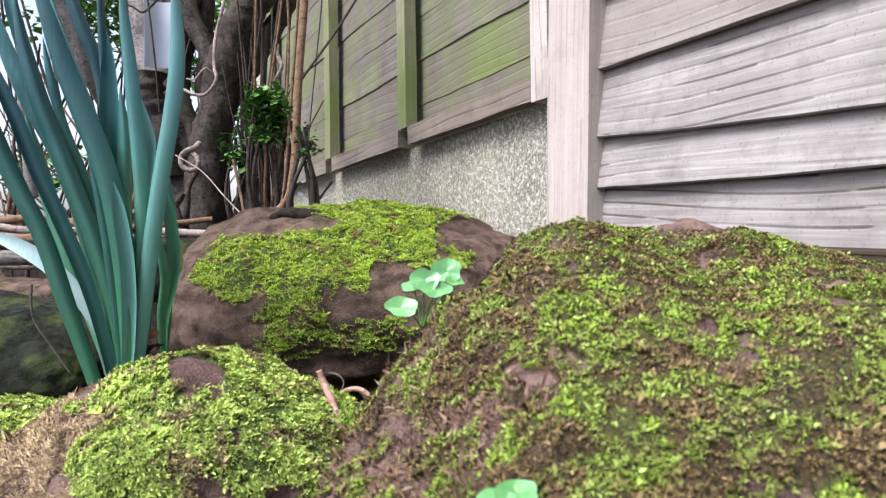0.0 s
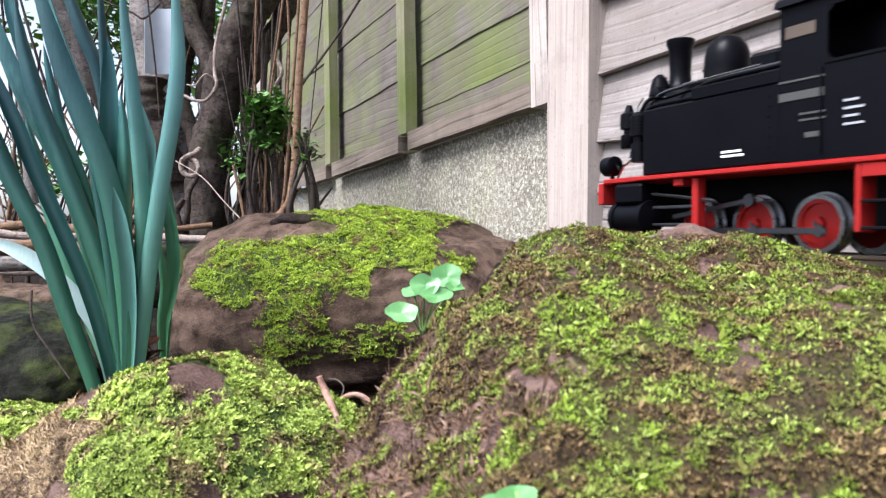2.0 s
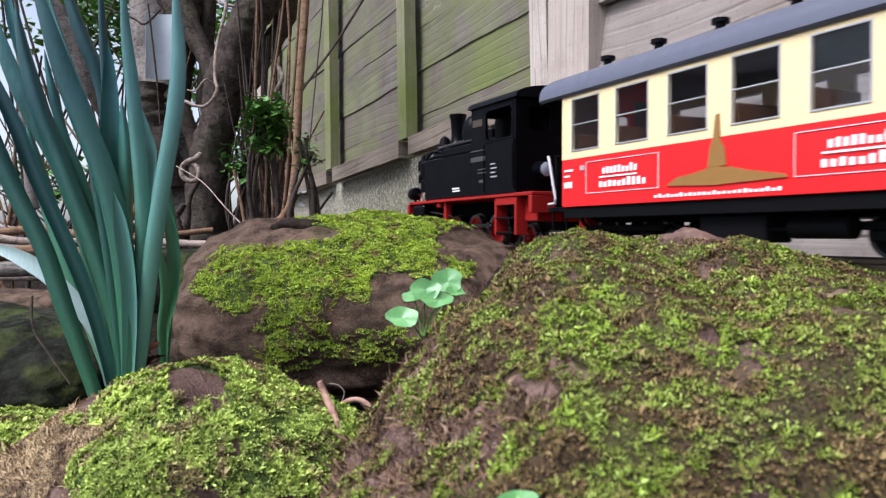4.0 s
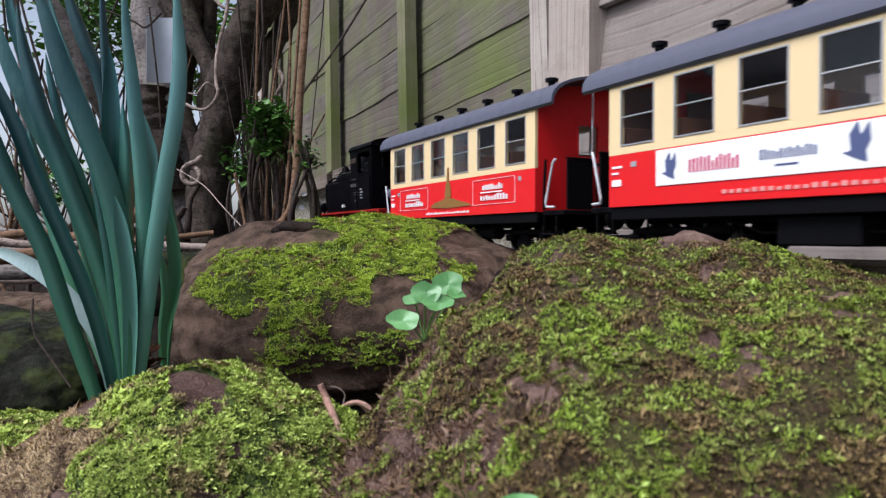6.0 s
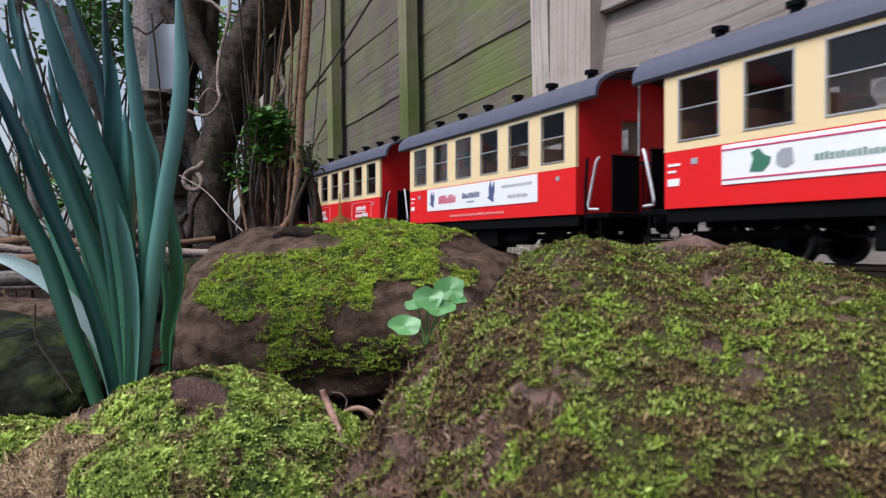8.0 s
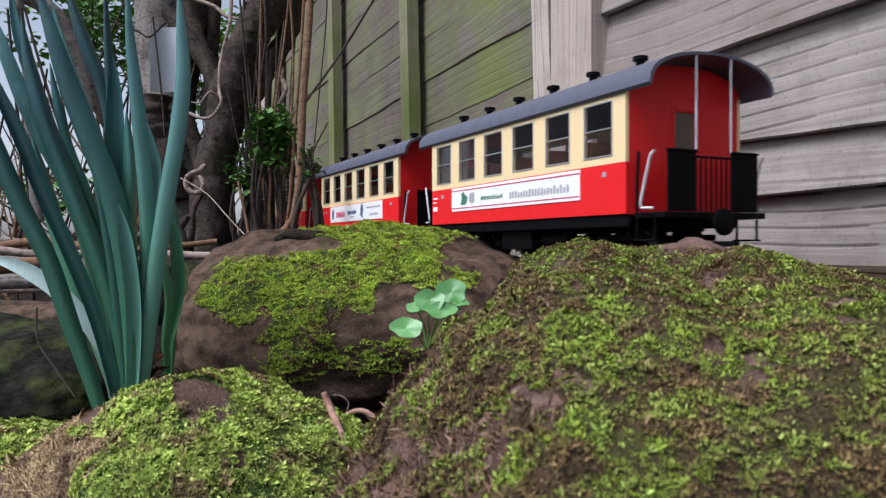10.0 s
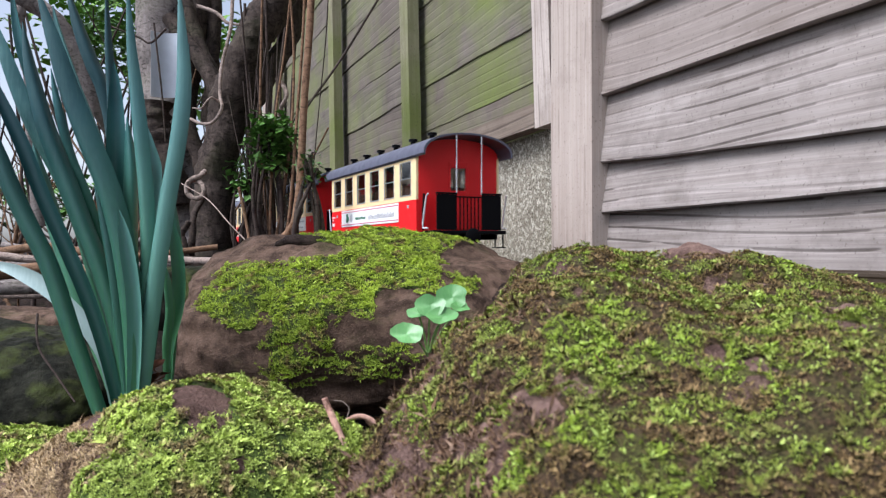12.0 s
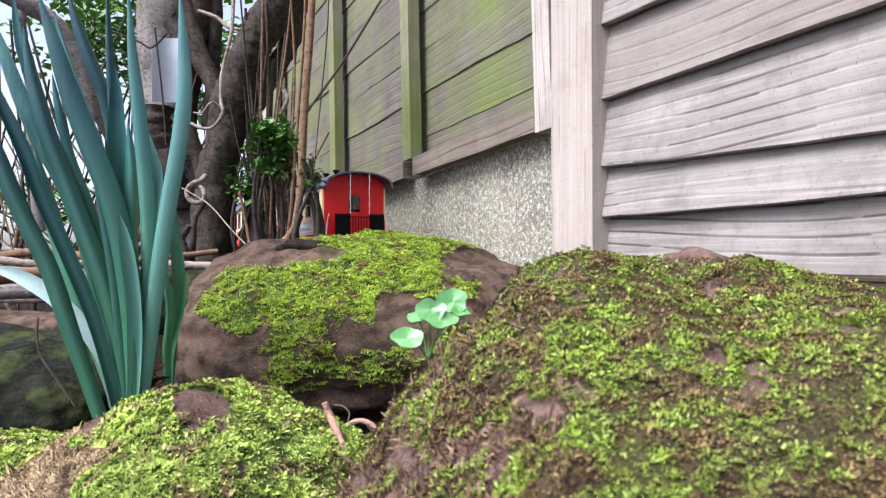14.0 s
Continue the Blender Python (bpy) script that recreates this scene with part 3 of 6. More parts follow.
def mossy(ob, count, keep, seed, mat, under, label, size=0.002, blades=4, thin=0.26, carpet=True, name="moss", deep=1.0):
    """A low carpet on the rock with short feathery sprigs standing out of it; each blade is a kite."""
    p, nrm, rng = surface(ob, count, keep, seed)
    k = len(p)

    def hump(q):
        return deep * (0.0034 * max(0, 0.30 + noise.noise(q * 62)) + 0.0030 * max(0, 0.15 + noise.noise(q * 150)) + 0.0012 * max(0, noise.noise(q * 380)))

    lift = np.array([hump(Vector(q)) for q in p])[:, None] if carpet else np.zeros((k, 1))
    if carpet:
        full = (lift[:, 0] > deep * (0.0004 + 0.0016 * rng.random(k))) | (rng.random(k) < 0.12)
        p, nrm, lift = p[full], nrm[full], lift[full]
        k = len(p)
    p = p + nrm * lift * 0.95
    ref = np.where(np.abs(nrm[:, 2:3]) < 0.9, np.array([[0, 0, 1.0]]), np.array([[1.0, 0, 0]]))
    t1 = np.cross(nrm, ref)
    t1 /= np.linalg.norm(t1, axis=1)[:, None]
    t2 = np.cross(nrm, t1)
    sz = size * rng.lognormal(0, 0.35, (k, 1))
    way = rng.random((k, 1)) * 6.28
    lean = (t1 * np.cos(way) + t2 * np.sin(way)) * rng.random((k, 1)) * 0.8
    vs = []
    for j in range(blades):
        ang = rng.random((k, 1)) * 2.0 + j * 6.283 / blades
        out = t1 * np.cos(ang) + t2 * np.sin(ang)
        w = -t1 * np.sin(ang) + t2 * np.cos(ang)
        up = nrm + np.array([[0, 0, 0.3]]) + lean
        ln = sz * (0.4 + 0.75 * rng.random((k, 1)))
        sp = 0.5 + rng.random((k, 1))
        root = p - nrm * sz * 0.15
        mid = root + (up * 0.6 + out * sp * 0.5) * ln
        tip = root + (up * 0.9 + out * sp * 1.1) * ln
        hw = w * ln * thin
        vs.append(np.stack([root, mid - hw, tip, mid + hw], 1).reshape(-1, 3))
    vs = np.concatenate(vs)
    nq = len(vs) // 4
    corner = np.arange(nq * 4, dtype=np.int32)
    start = np.arange(0, nq * 4, 4, dtype=np.int32)
    if carpet:
        me0 = ob.data
        loose = {i for f in me0.polygons if not keep(f.center, f.normal) for i in f.vertices}
        rise = [v.co - v.normal * 0.0004 if v.index in loose else v.co + v.normal * (0.0001 + 0.82 * hump(v.co)) for v in me0.vertices]
        tris = [f.vertices for f in me0.polygons if keep(f.center, f.normal)]
        base = np.array([q for f in tris for i in f for q in rise[i]]).reshape(-1, 3)
        used = {}
        idx = np.array([used.setdefault(i, len(used)) for f in tris for i in f], np.int32)
        base = np.array([rise[i] for i in used])
        corner = np.concatenate([corner, idx + len(vs)]).astype(np.int32)
        start = np.concatenate([start, nq * 4 + np.arange(0, len(idx), 3)]).astype(np.int32)
        vs = np.concatenate([vs, base])
    me = bpy.data.meshes.new(name)
    me.vertices.add(len(vs))
    me.vertices.foreach_set("co", vs.ravel())
    me.loops.add(len(corner))
    me.loops.foreach_set("vertex_index", corner)
    me.polygons.add(len(start))
    me.polygons.foreach_set("loop_start", start)
    if carpet:
        me.materials.append(mat)
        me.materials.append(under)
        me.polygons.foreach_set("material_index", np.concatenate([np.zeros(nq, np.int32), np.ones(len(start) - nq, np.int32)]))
    me.update(calc_edges=True)
    return tagged(part(name, me, mat), label, "moss", "", "stuff")


def fbm(p, s, o=0.0):
    return noise.noise(p * s + Vector((o, o, o))) + 0.5 * noise.noise(p * s * 2.3 + Vector((o, 2, o)))


def near_slope(x, y, z):
    """Rounds the near rock's left shoulder down."""
    k = max(0.0, (-x - 0.12) / 0.2)
    fall = max(0.0, min(1.0, (x + 0.055) / 0.06))
    z -= 0.006 * fall * fall * (3 - 2 * fall) * max(0.0, min(1.0, z / 0.03))
    if z > 0 and y > 0.03:
        z += 0.007 * math.exp(-((x + 0.38 * y + 0.056) / 0.022) ** 2)
    return x + (0.38 * y if y > 0 else 0.05 * y), y, z - 0.20 * k * k - (min(6.0 * x * x, 0.03) * min(1.0, z / 0.03) if x > 0 and z > 0 else 0)


def peak(x, y, z):
    return x, y, z + (0.010 * math.exp(-(x / 0.035) ** 2) if z > 0 else 0)


rock_a = rock("mossy_rock", bed(0.192, 0.335, -0.0885), (0.240, 0.170, 0.077), "large red sandstone rock covered in patchy green moss", M_STONE2, 0.62, (-0.105, 0.17), 0, 0.011, 1, 7, near_slope)
rock_b = rock("mossy_rock", bed(-0.080, 0.745, -0.046), (0.172, 0.125, 0.060), "domed red sandstone rock with a cap of green moss", M_STONE, 0.74, (-0.02, 0.34), 0, 0.011, 2, 6)
rock_c = rock("mossy_rock", bed(-0.128, 0.405, -0.122), (0.108, 0.085, 0.060), "small peaked rock under bright green moss", M_STONE2, 1.15, (0.0, 0.0), 0, 0.006, 3, 6, peak)
rock_d = rock("mossy_rock", bed(-0.270, 0.46, -0.135), (0.085, 0.060, 0.034), "low stone under bright green moss", M_STONE2, 0.9, (0.0, 0.0), 0, 0.005, 4, 5)
rock_e = rock("dark_rock", bed(-0.455, 0.76, -0.125), (0.14, 0.10, 0.052), "stone with a green film, coloured dark for shade", M_STONED, 0.7, (0, 0.25), 0, 0.010, 5, 6)
rock_f = rock("flat_rock", bed(-0.62, 1.02, -0.100), (0.15, 0.07, 0.040), "reddish flat stone beside the dark stone", M_STONE, 0.6, (0, 0.0), 0, 0.008, 6, 5)
rock_g = rock("dark_rock", bed(-0.335, 1.05, -0.050), (0.075, 0.05, 0.045), "dark green block of stone near the trunk", M_STONED, 0.5, (0, 0.0), 0, 0.005, 7, 5)


def across(p):
    c, s = math.cos(radians(SWING)), math.sin(radians(SWING))
    return p.x * c - p.y * s, p.x * s + p.y * c


def keep_a(p, n):
    a, b = across(p)
    if n.z < 0.02 or b > 0.52 or a > 0.36 or b < 0.13:
        return False
    flank = max(0.0, 0.015 - a) * 9
    bare = 0.30 * max(0.0, (0.25 - b) / 0.08)
    if ((a - 0.136) / 0.026) ** 2 + ((b - 0.445) / 0.055) ** 2 + 0.5 * fbm(p, 60, 2) < 1:
        return False
    return fbm(p, 34, 4) + 0.8 * noise.noise(p * 95) + 0.6 * n.z > -0.22 + flank + bare + 0.5 * max(0.0, noise.noise(p * 19))


def keep_dry(p, n):
    a, b = across(p)
    return a < 0.030 + 0.04 * noise.noise(p * 50) and n.z > -0.4 and b < 0.45 and fbm(p, 40, 1) > -0.35 - 4 * max(0, 0.02 - a)


CUSHIONS = ((-0.061, 0.010, 0.095, 0.032), (-0.165, -0.025, 0.052, 0.026), (-0.105, -0.028, 0.050, 0.024), (-0.122, -0.066, 0.030, 0.030), (-0.056, -0.078, 0.036, 0.015), (0.018, -0.016, 0.012, 0.010))
SCARS = ((-0.135, 0.0135, 0.038, 0.009), (0.035, 0.004, 0.040, 0.018))


def keep_b(p, n):
    a, b = across(p)
    if n.z < -0.2 or b > 0.86:
        return False
    e = 0.6 * fbm(p, 32, 9) + 0.6 * noise.noise(p * 110) + 0.3 * noise.noise(p * 260)
    d = min(((a - ca) / ra) ** 2 + ((p.z - cz) / rz) ** 2 for ca, cz, ra, rz in CUSHIONS)
    k = min(((a - ca) / ra) ** 2 + ((p.z - cz) / rz) ** 2 for ca, cz, ra, rz in SCARS)
    return d + e < 1.0 and k - e * 0.5 > 0.9


def keep_c(p, n):
    a, b = across(p)
    if n.z < -0.1:
        return False
    scar = ((a + 0.119 + 0.35 * (b - 0.37)) / 0.0135) ** 2 + ((b - 0.382) / 0.021) ** 2
    return scar + 0.9 * fbm(p, 80, 2) + 0.5 * noise.noise(p * 200) > 1.0 and fbm(p, 30, 3) + n.z > -0.05 and a > -0.168 - 0.03 * noise.noise(p * 40)


def keep_straw(p, n):
    a, b = across(p)
    return n.z > 0.0 and a < -0.155 and fbm(p, 50, 8) > -0.1 - 12 * max(0, -0.175 - a)


def keep_d(p, n):
    return n.z > 0.0 and fbm(p, 30, 3) + n.z > 0.0


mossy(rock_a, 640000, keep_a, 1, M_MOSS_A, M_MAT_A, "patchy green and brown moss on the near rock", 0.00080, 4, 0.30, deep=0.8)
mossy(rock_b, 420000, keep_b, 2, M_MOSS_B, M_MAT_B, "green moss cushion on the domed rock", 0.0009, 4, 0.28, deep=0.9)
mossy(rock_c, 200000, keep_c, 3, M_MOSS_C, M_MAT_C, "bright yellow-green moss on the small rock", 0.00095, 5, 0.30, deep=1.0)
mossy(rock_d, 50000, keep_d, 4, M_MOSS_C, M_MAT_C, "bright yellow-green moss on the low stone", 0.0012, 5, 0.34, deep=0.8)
mossy(rock_a, 130000, keep_dry, 5, M_DRY, None, "dry brown roots and dead moss on the rock's flank", 0.0024, 3, 0.11, False, "dead_moss")
mossy(rock_c, 110000, keep_straw, 6, M_STRAW, None, "straw-coloured dead moss on the small rock's side", 0.0015, 3, 0.12, False, "dead_moss")

# ---- tree, canes and twigs ----
def stem(name, pts, r0, r1, mat, label, category, group="", bumpy=0.16, seg=12, n=8, swell=1.0):
    line = glide(pts, n)
    k = len(line) - 1
    rad = [(r0 + (r1 - r0) * i / k) * (1 + (swell - 1) * max(0, 1 - i / (0.2 * k + 1))) for i in range(k + 1)]
    return solo(name, Shape().tube(line, rad, seg, bumpy), mat, label, category, group, angle=70)


def limb(parent, name, pts, r0, r1, mat, bumpy=0.18, seg=12, n=8, swell=1.0):
    line = glide(pts, n)
    k = len(line) - 1
    rad = [(r0 + (r1 - r0) * i / k) * (1 + (swell - 1) * max(0, 1 - i / (0.25 * k + 1))) for i in range(k + 1)]
    return part(name, Shape().tube(line, rad, seg, bumpy), mat, parent, angle=70)


tree = thing("old_shrub", pose(0, 0, 0), "old shrub with several gnarled brown trunks", "shrub")
limb(tree, "trunk", [(0.2151, 1.5220, -0.0220), (0.2191, 1.5195, 0.0699), (0.2299, 1.5136, 0.1727), (0.2476, 1.5047, 0.2625), (0.2643, 1.4964, 0.3372), (0.2839, 1.4867, 0.4031), (0.3114, 1.4735, 0.4571), (0.3409, 1.4593, 0.5187), (0.3625, 1.4487, 0.5890)], 0.036, 0.035, M_TRUNK, 0.20, 36, 12, 1.3)
limb(tree, "limb", [(0.2728, 1.5151, 0.2516), (0.2954, 1.5134, 0.3025), (0.3262, 1.5077, 0.3639), (0.3563, 1.5025, 0.4114), (0.3776, 1.5014, 0.4685), (0.3899, 1.5043, 0.5341), (0.3962, 1.5102, 0.5936)], 0.024, 0.016, M_TRUNK, 0.2, 18)
limb(tree, "trunk", [(0.2003, 1.6945, -0.0316), (0.1982, 1.6945, 0.0997), (0.1918, 1.6966, 0.2190), (0.1896, 1.6967, 0.3383), (0.2069, 1.6877, 0.4575), (0.2199, 1.6808, 0.5649), (0.2286, 1.6762, 0.6483)], 0.026, 0.029, M_TRUNK, 0.22, 24, 10, 1.2)
limb(tree, "limb", [(0.1546, 1.6347, 0.4842), (0.1949, 1.5980, 0.4191), (0.2241, 1.5664, 0.3599), (0.2416, 1.5403, 0.3030)], 0.014, 0.017, M_TRUNK, 0.2, 14)
limb(tree, "trunk", [(0.2142, 1.6237, -0.0388), (0.2052, 1.6390, 0.0649), (0.1833, 1.6603, 0.1757), (0.1579, 1.6944, 0.2897), (0.1469, 1.7217, 0.4124), (0.1542, 1.7404, 0.5502), (0.1727, 1.7538, 0.7034)], 0.040, 0.050, M_TRUNKG, 0.22, 24, 10, 1.3)
limb(tree, "limb", [(0.2310, 1.5715, 0.1192), (0.2118, 1.5806, 0.1808), (0.1855, 1.5930, 0.2681), (0.1775, 1.6078, 0.3565)], 0.018, 0.013, M_TRUNK, 0.2, 14)
limb(tree, "limb", [(0.2577, 1.5811, 0.2907), (0.2423, 1.5883, 0.3463), (0.2098, 1.6147, 0.4317), (0.1831, 1.6384, 0.5355)], 0.017, 0.014, M_TRUNK, 0.2, 14)
limb(tree, "limb", [(0.2387, 1.6785, 0.2812), (0.2462, 1.6749, 0.4065), (0.2527, 1.6719, 0.5675)], 0.016, 0.014, M_TRUNK, 0.2, 14)
limb(tree, "limb", [(0.1837, 1.7486, 0.1289), (0.0982, 1.7226, 0.1954), (0.0322, 1.6432, 0.2835), (0.0061, 1.6223, 0.3452), (-0.0259, 1.6153, 0.4133), (-0.0760, 1.6168, 0.4710), (-0.1528, 1.6198, 0.5027)], 0.019, 0.016, M_TRUNKG, 0.25, 14)
limb(tree, "limb", [(-0.0851, 1.8090, 0.0658), (-0.0978, 1.8150, 0.2190), (-0.1008, 1.7943, 0.3677), (-0.1183, 1.7804, 0.4666), (-0.1141, 1.7784, 0.5585)], 0.013, 0.012, M_TRUNKG, 0.25, 12)
limb(tree, "stump", [(0.1561, 1.6068, 0.1024), (0.1429, 1.6130, 0.1976), (0.1298, 1.6193, 0.2591), (0.1318, 1.6183, 0.3095)], 0.040, 0.026, M_TRUNK, 0.35, 18)
limb(tree, "foot", [(0.1687, 1.4240, -0.0120), (0.1732, 1.4219, 0.0380), (0.1772, 1.4311, 0.0786), (0.1983, 1.4432, 0.1153)], 0.007, 0.005, M_TRUNK, 0.3, 10)
limb(tree, "foot", [(0.1555, 1.4081, -0.0117), (0.1590, 1.4065, 0.0179), (0.1537, 1.4090, 0.0426), (0.1662, 1.4031, 0.0653)], 0.008, 0.005, M_TRUNK, 0.35, 10)

cane = thing("cane_clump", pose(0, 0, 0), "clump of upright brown canes and dark suckers", "canes")
limb(cane, "cane", [(0.2941, 1.2433, 0.0343), (0.3024, 1.2394, 0.0453), (0.3115, 1.2351, 0.0683), (0.3216, 1.2414, 0.1355), (0.3301, 1.2484, 0.2590), (0.3412, 1.2543, 0.3854), (0.3508, 1.2718, 0.4965)], 0.0064, 0.0062, M_CANE, 0.08, 12, 8, 1.15)
limb(cane, "cane", [(0.3067, 1.2926, 0.0370), (0.3145, 1.2890, 0.0724), (0.3282, 1.2935, 0.2253), (0.3422, 1.2980, 0.3970), (0.3448, 1.2968, 0.4845)], 0.0030, 0.0024, M_CANE, 0.1, 8)
limb(cane, "cane", [(0.3014, 1.3283, 0.0355), (0.3226, 1.3183, 0.1942), (0.3322, 1.3248, 0.3436), (0.3250, 1.3282, 0.4916)], 0.0028, 0.0020, M_CANE, 0.1, 8)
limb(cane, "cane", [(0.2885, 1.3233, 0.0354), (0.2903, 1.3225, 0.0986), (0.2987, 1.3296, 0.2285), (0.3179, 1.3316, 0.3682), (0.3286, 1.3265, 0.4718)], 0.0026, 0.0018, M_CANE, 0.1, 8)
limb(cane, "cane", [(0.2911, 1.3442, 0.0357), (0.2849, 1.3471, 0.1216), (0.2786, 1.3501, 0.2301), (0.2813, 1.3488, 0.4028), (0.2831, 1.3480, 0.4916)], 0.0028, 0.0020, M_CANE, 0.1, 8)
rs = random.Random(5)
for i in range(16):
    u0 = -0.27 + 0.0052 * i + rs.uniform(-0.006, 0.006)
    d0 = rs.uniform(1.36, 1.62)
    hgt = rs.uniform(0.05, 0.26) if i % 3 else rs.uniform(0.3, 0.5)
    r0 = rs.uniform(0.0025, 0.0065)
    a0, lean = u0 * d0, rs.uniform(-0.03, 0.05)
    pts = [bed(a0 + lean * t + rs.uniform(-0.008, 0.008), d0 + rs.uniform(-0.02, 0.02), -0.04 + (hgt + 0.04) * t) for t in (0, 0.25, 0.5, 0.75, 1)]
    limb(cane, "sucker", pts, r0, r0 * 0.55, M_VINE, 0.3, 9, 6, 1.5)

TW = "pale curling twig hanging off the shrub"
stem("curly_twig", [(0.2340, 1.3600, 0.4586), (0.2288, 1.3515, 0.3970), (0.2131, 1.3478, 0.3304), (0.2088, 1.3388, 0.2782), (0.2098, 1.3272, 0.2534), (0.1961, 1.3337, 0.2306), (0.1803, 1.3522, 0.2294), (0.1633, 1.3713, 0.2397)], 0.0032, 0.0026, M_TWIG, TW, "twig", "curling twigs", 0.12, 9)
stem("curly_twig", [(0.2097, 1.3384, 0.2639), (0.1952, 1.3341, 0.2714), (0.1860, 1.3274, 0.2647), (0.1766, 1.3318, 0.2515), (0.1639, 1.3379, 0.2525)], 0.0020, 0.0014, M_TWIG, TW, "twig", "curling twigs", 0.12, 8)
stem("curly_twig", [(0.1897, 1.3809, 0.1511), (0.1773, 1.3647, 0.1404), (0.1647, 1.3596, 0.1346), (0.1578, 1.3628, 0.1250), (0.1586, 1.3624, 0.1116), (0.1690, 1.3575, 0.1030), (0.1803, 1.3522, 0.1059), (0.1837, 1.3506, 0.1183), (0.1784, 1.3587, 0.1293), (0.1694, 1.3684, 0.1327)], 0.0048, 0.0040, M_TWIG, "pale twig coiled into a ring on the trunk", "twig", "curling twigs", 0.15, 10)
stem("curly_twig", [(0.3227, 1.4177, 0.3340), (0.3341, 1.4124, 0.3193), (0.3373, 1.3998, 0.2985), (0.3279, 1.4042, 0.2756), (0.3246, 1.4169, 0.2430)], 0.0046, 0.0030, M_TWIG, TW, "twig", "curling twigs", 0.2, 9)
stem("curly_twig", [(0.1849, 1.4385, 0.4550), (0.2137, 1.4139, 0.4397), (0.2303, 1.3950, 0.4186), (0.2502, 1.3856, 0.4146)], 0.0036, 0.0026, M_TWIG, TW, "twig", "curling twigs", 0.15, 9)
stem("dry_stalk", [(0.1468, 1.3459, 0.1262), (0.1773, 1.2652, 0.0958), (0.1877, 1.1276, 0.0537), (0.1966, 1.0129, 0.0199)], 0.0011, 0.0009, M_TWIG, "thin dry stalk leaning against the trunk", "stalk", "", 0.05, 7)
stem("dark_vine", [(0.6372, 1.6012, 0.6524), (0.5947, 1.5991, 0.5773), (0.5105, 1.6167, 0.4334), (0.4254, 1.5683, 0.3203), (0.3858, 1.4764, 0.2725)], 0.0026, 0.0026, M_VINE, "dark bare vine stretched across the fence", "vine", "bare vines", 0.1, 8)
stem("dark_vine", [(0.4338, 1.4538, 0.5265), (0.4288, 1.4562, 0.4304), (0.4128, 1.4637, 0.2559), (0.3994, 1.4479, 0.1568), (0.3911, 1.4297, 0.0989)], 0.0012, 0.0010, M_VINE, "thin hanging vine with a few pale leaves", "vine", "bare vines", 0.05, 7)
stem("dark_vine", [(0.1266, 1.3775, 0.3912), (0.1023, 1.3890, 0.3672), (0.0833, 1.3979, 0.3768), (0.0400, 1.4184, 0.3960)], 0.0020, 0.0016, M_VINE, "dark bare vine among the leaves", "vine", "bare vines", 0.1, 8)
stem("dark_vine", [(0.1075, 1.3865, 0.4007), (0.1162, 1.3824, 0.3146), (0.1214, 1.3800, 0.2572), (0.1248, 1.3784, 0.1997)], 0.0016, 0.0014, M_VINE, "dark bare vine among the leaves", "vine", "bare vines", 0.1, 8)
stem("dark_vine", [(0.2321, 1.3941, 0.2884), (0.2484, 1.3865, 0.1983), (0.2611, 1.3805, 0.1582)], 0.0014, 0.0012, M_VINE, "dark bare vine over the trunk", "vine", "bare vines", 0.1, 8)
stem("dark_vine", [(0.2484, 1.3865, 0.1262), (0.2573, 1.3712, 0.0677), (0.2606, 1.3475, 0.0179)], 0.0028, 0.0030, M_CANE, "short brown shoot beside the trunk", "shoot", "", 0.1, 8)
stem("broken_branch", [(0.2764, 1.4727, 0.1464), (0.2898, 1.4554, 0.1561), (0.2991, 1.4289, 0.1834), (0.3085, 1.4244, 0.1959)], 0.0045, 0.0035, M_VINE, "short broken dark branch", "branch", "", 0.2, 9)
stem("broken_branch", [(0.2880, 1.4783, 0.2408), (0.3034, 1.4600, 0.2468), (0.3225, 1.4400, 0.2462)], 0.0042, 0.0030, M_VINE, "short broken dark branch", "branch", "", 0.2, 9)
stem("dark_stick", [(-0.0380, 0.7697, -0.0416), (-0.0383, 0.7588, -0.0556), (-0.0351, 0.7462, -0.0715), (-0.0233, 0.7296, -0.0894), (-0.0076, 0.7111, -0.1123)], 0.0012, 0.0008, M_VINE, "thin dark stick leaning on the dark stone", "stick", "", 0.1, 7)


def disc_leaf(centre, rx, ry, facing, spin, mat_thick=0.0004, dome=0.15, notch=0.25):
    """A round leaf, slightly domed, notched at the stalk, with real thickness."""
    q = Vector(facing).to_track_quat("Z", "Y")
    s = Shape()
    n = 18
    top = []
    for ring in (0.0, 0.5, 1.0):
        for i in range(n):
            a = 2 * math.pi * i / n
            r = ring * (1 - notch * max(0, math.cos(a)) ** 8 + 0.05 * math.sin(5 * a))
            top.append(Vector((r * rx * math.cos(a + spin), r * ry * math.sin(a + spin), dome * rx * (1 - ring * ring) * -1 + 0.08 * rx * math.sin(3 * a) * ring)))
    for off in (0.0, -mat_thick):
        s.v += [tuple(Vector(centre) + q @ (p + Vector((0, 0, off)))) for p in top]
    m = len(top)
    for base, flip in ((0, 1), (m, -1)):
        for r in range(2):
            for i in range(n):
                a, b = base + r * n + i, base + r * n + (i + 1) % n
                s.f.append((a, b, b + n, a + n)[::flip])
    for i in range(n):
        a, b = 2 * n + i, 2 * n + (i + 1) % n
        s.f.append((a, b, b + m, a + m))
    return s


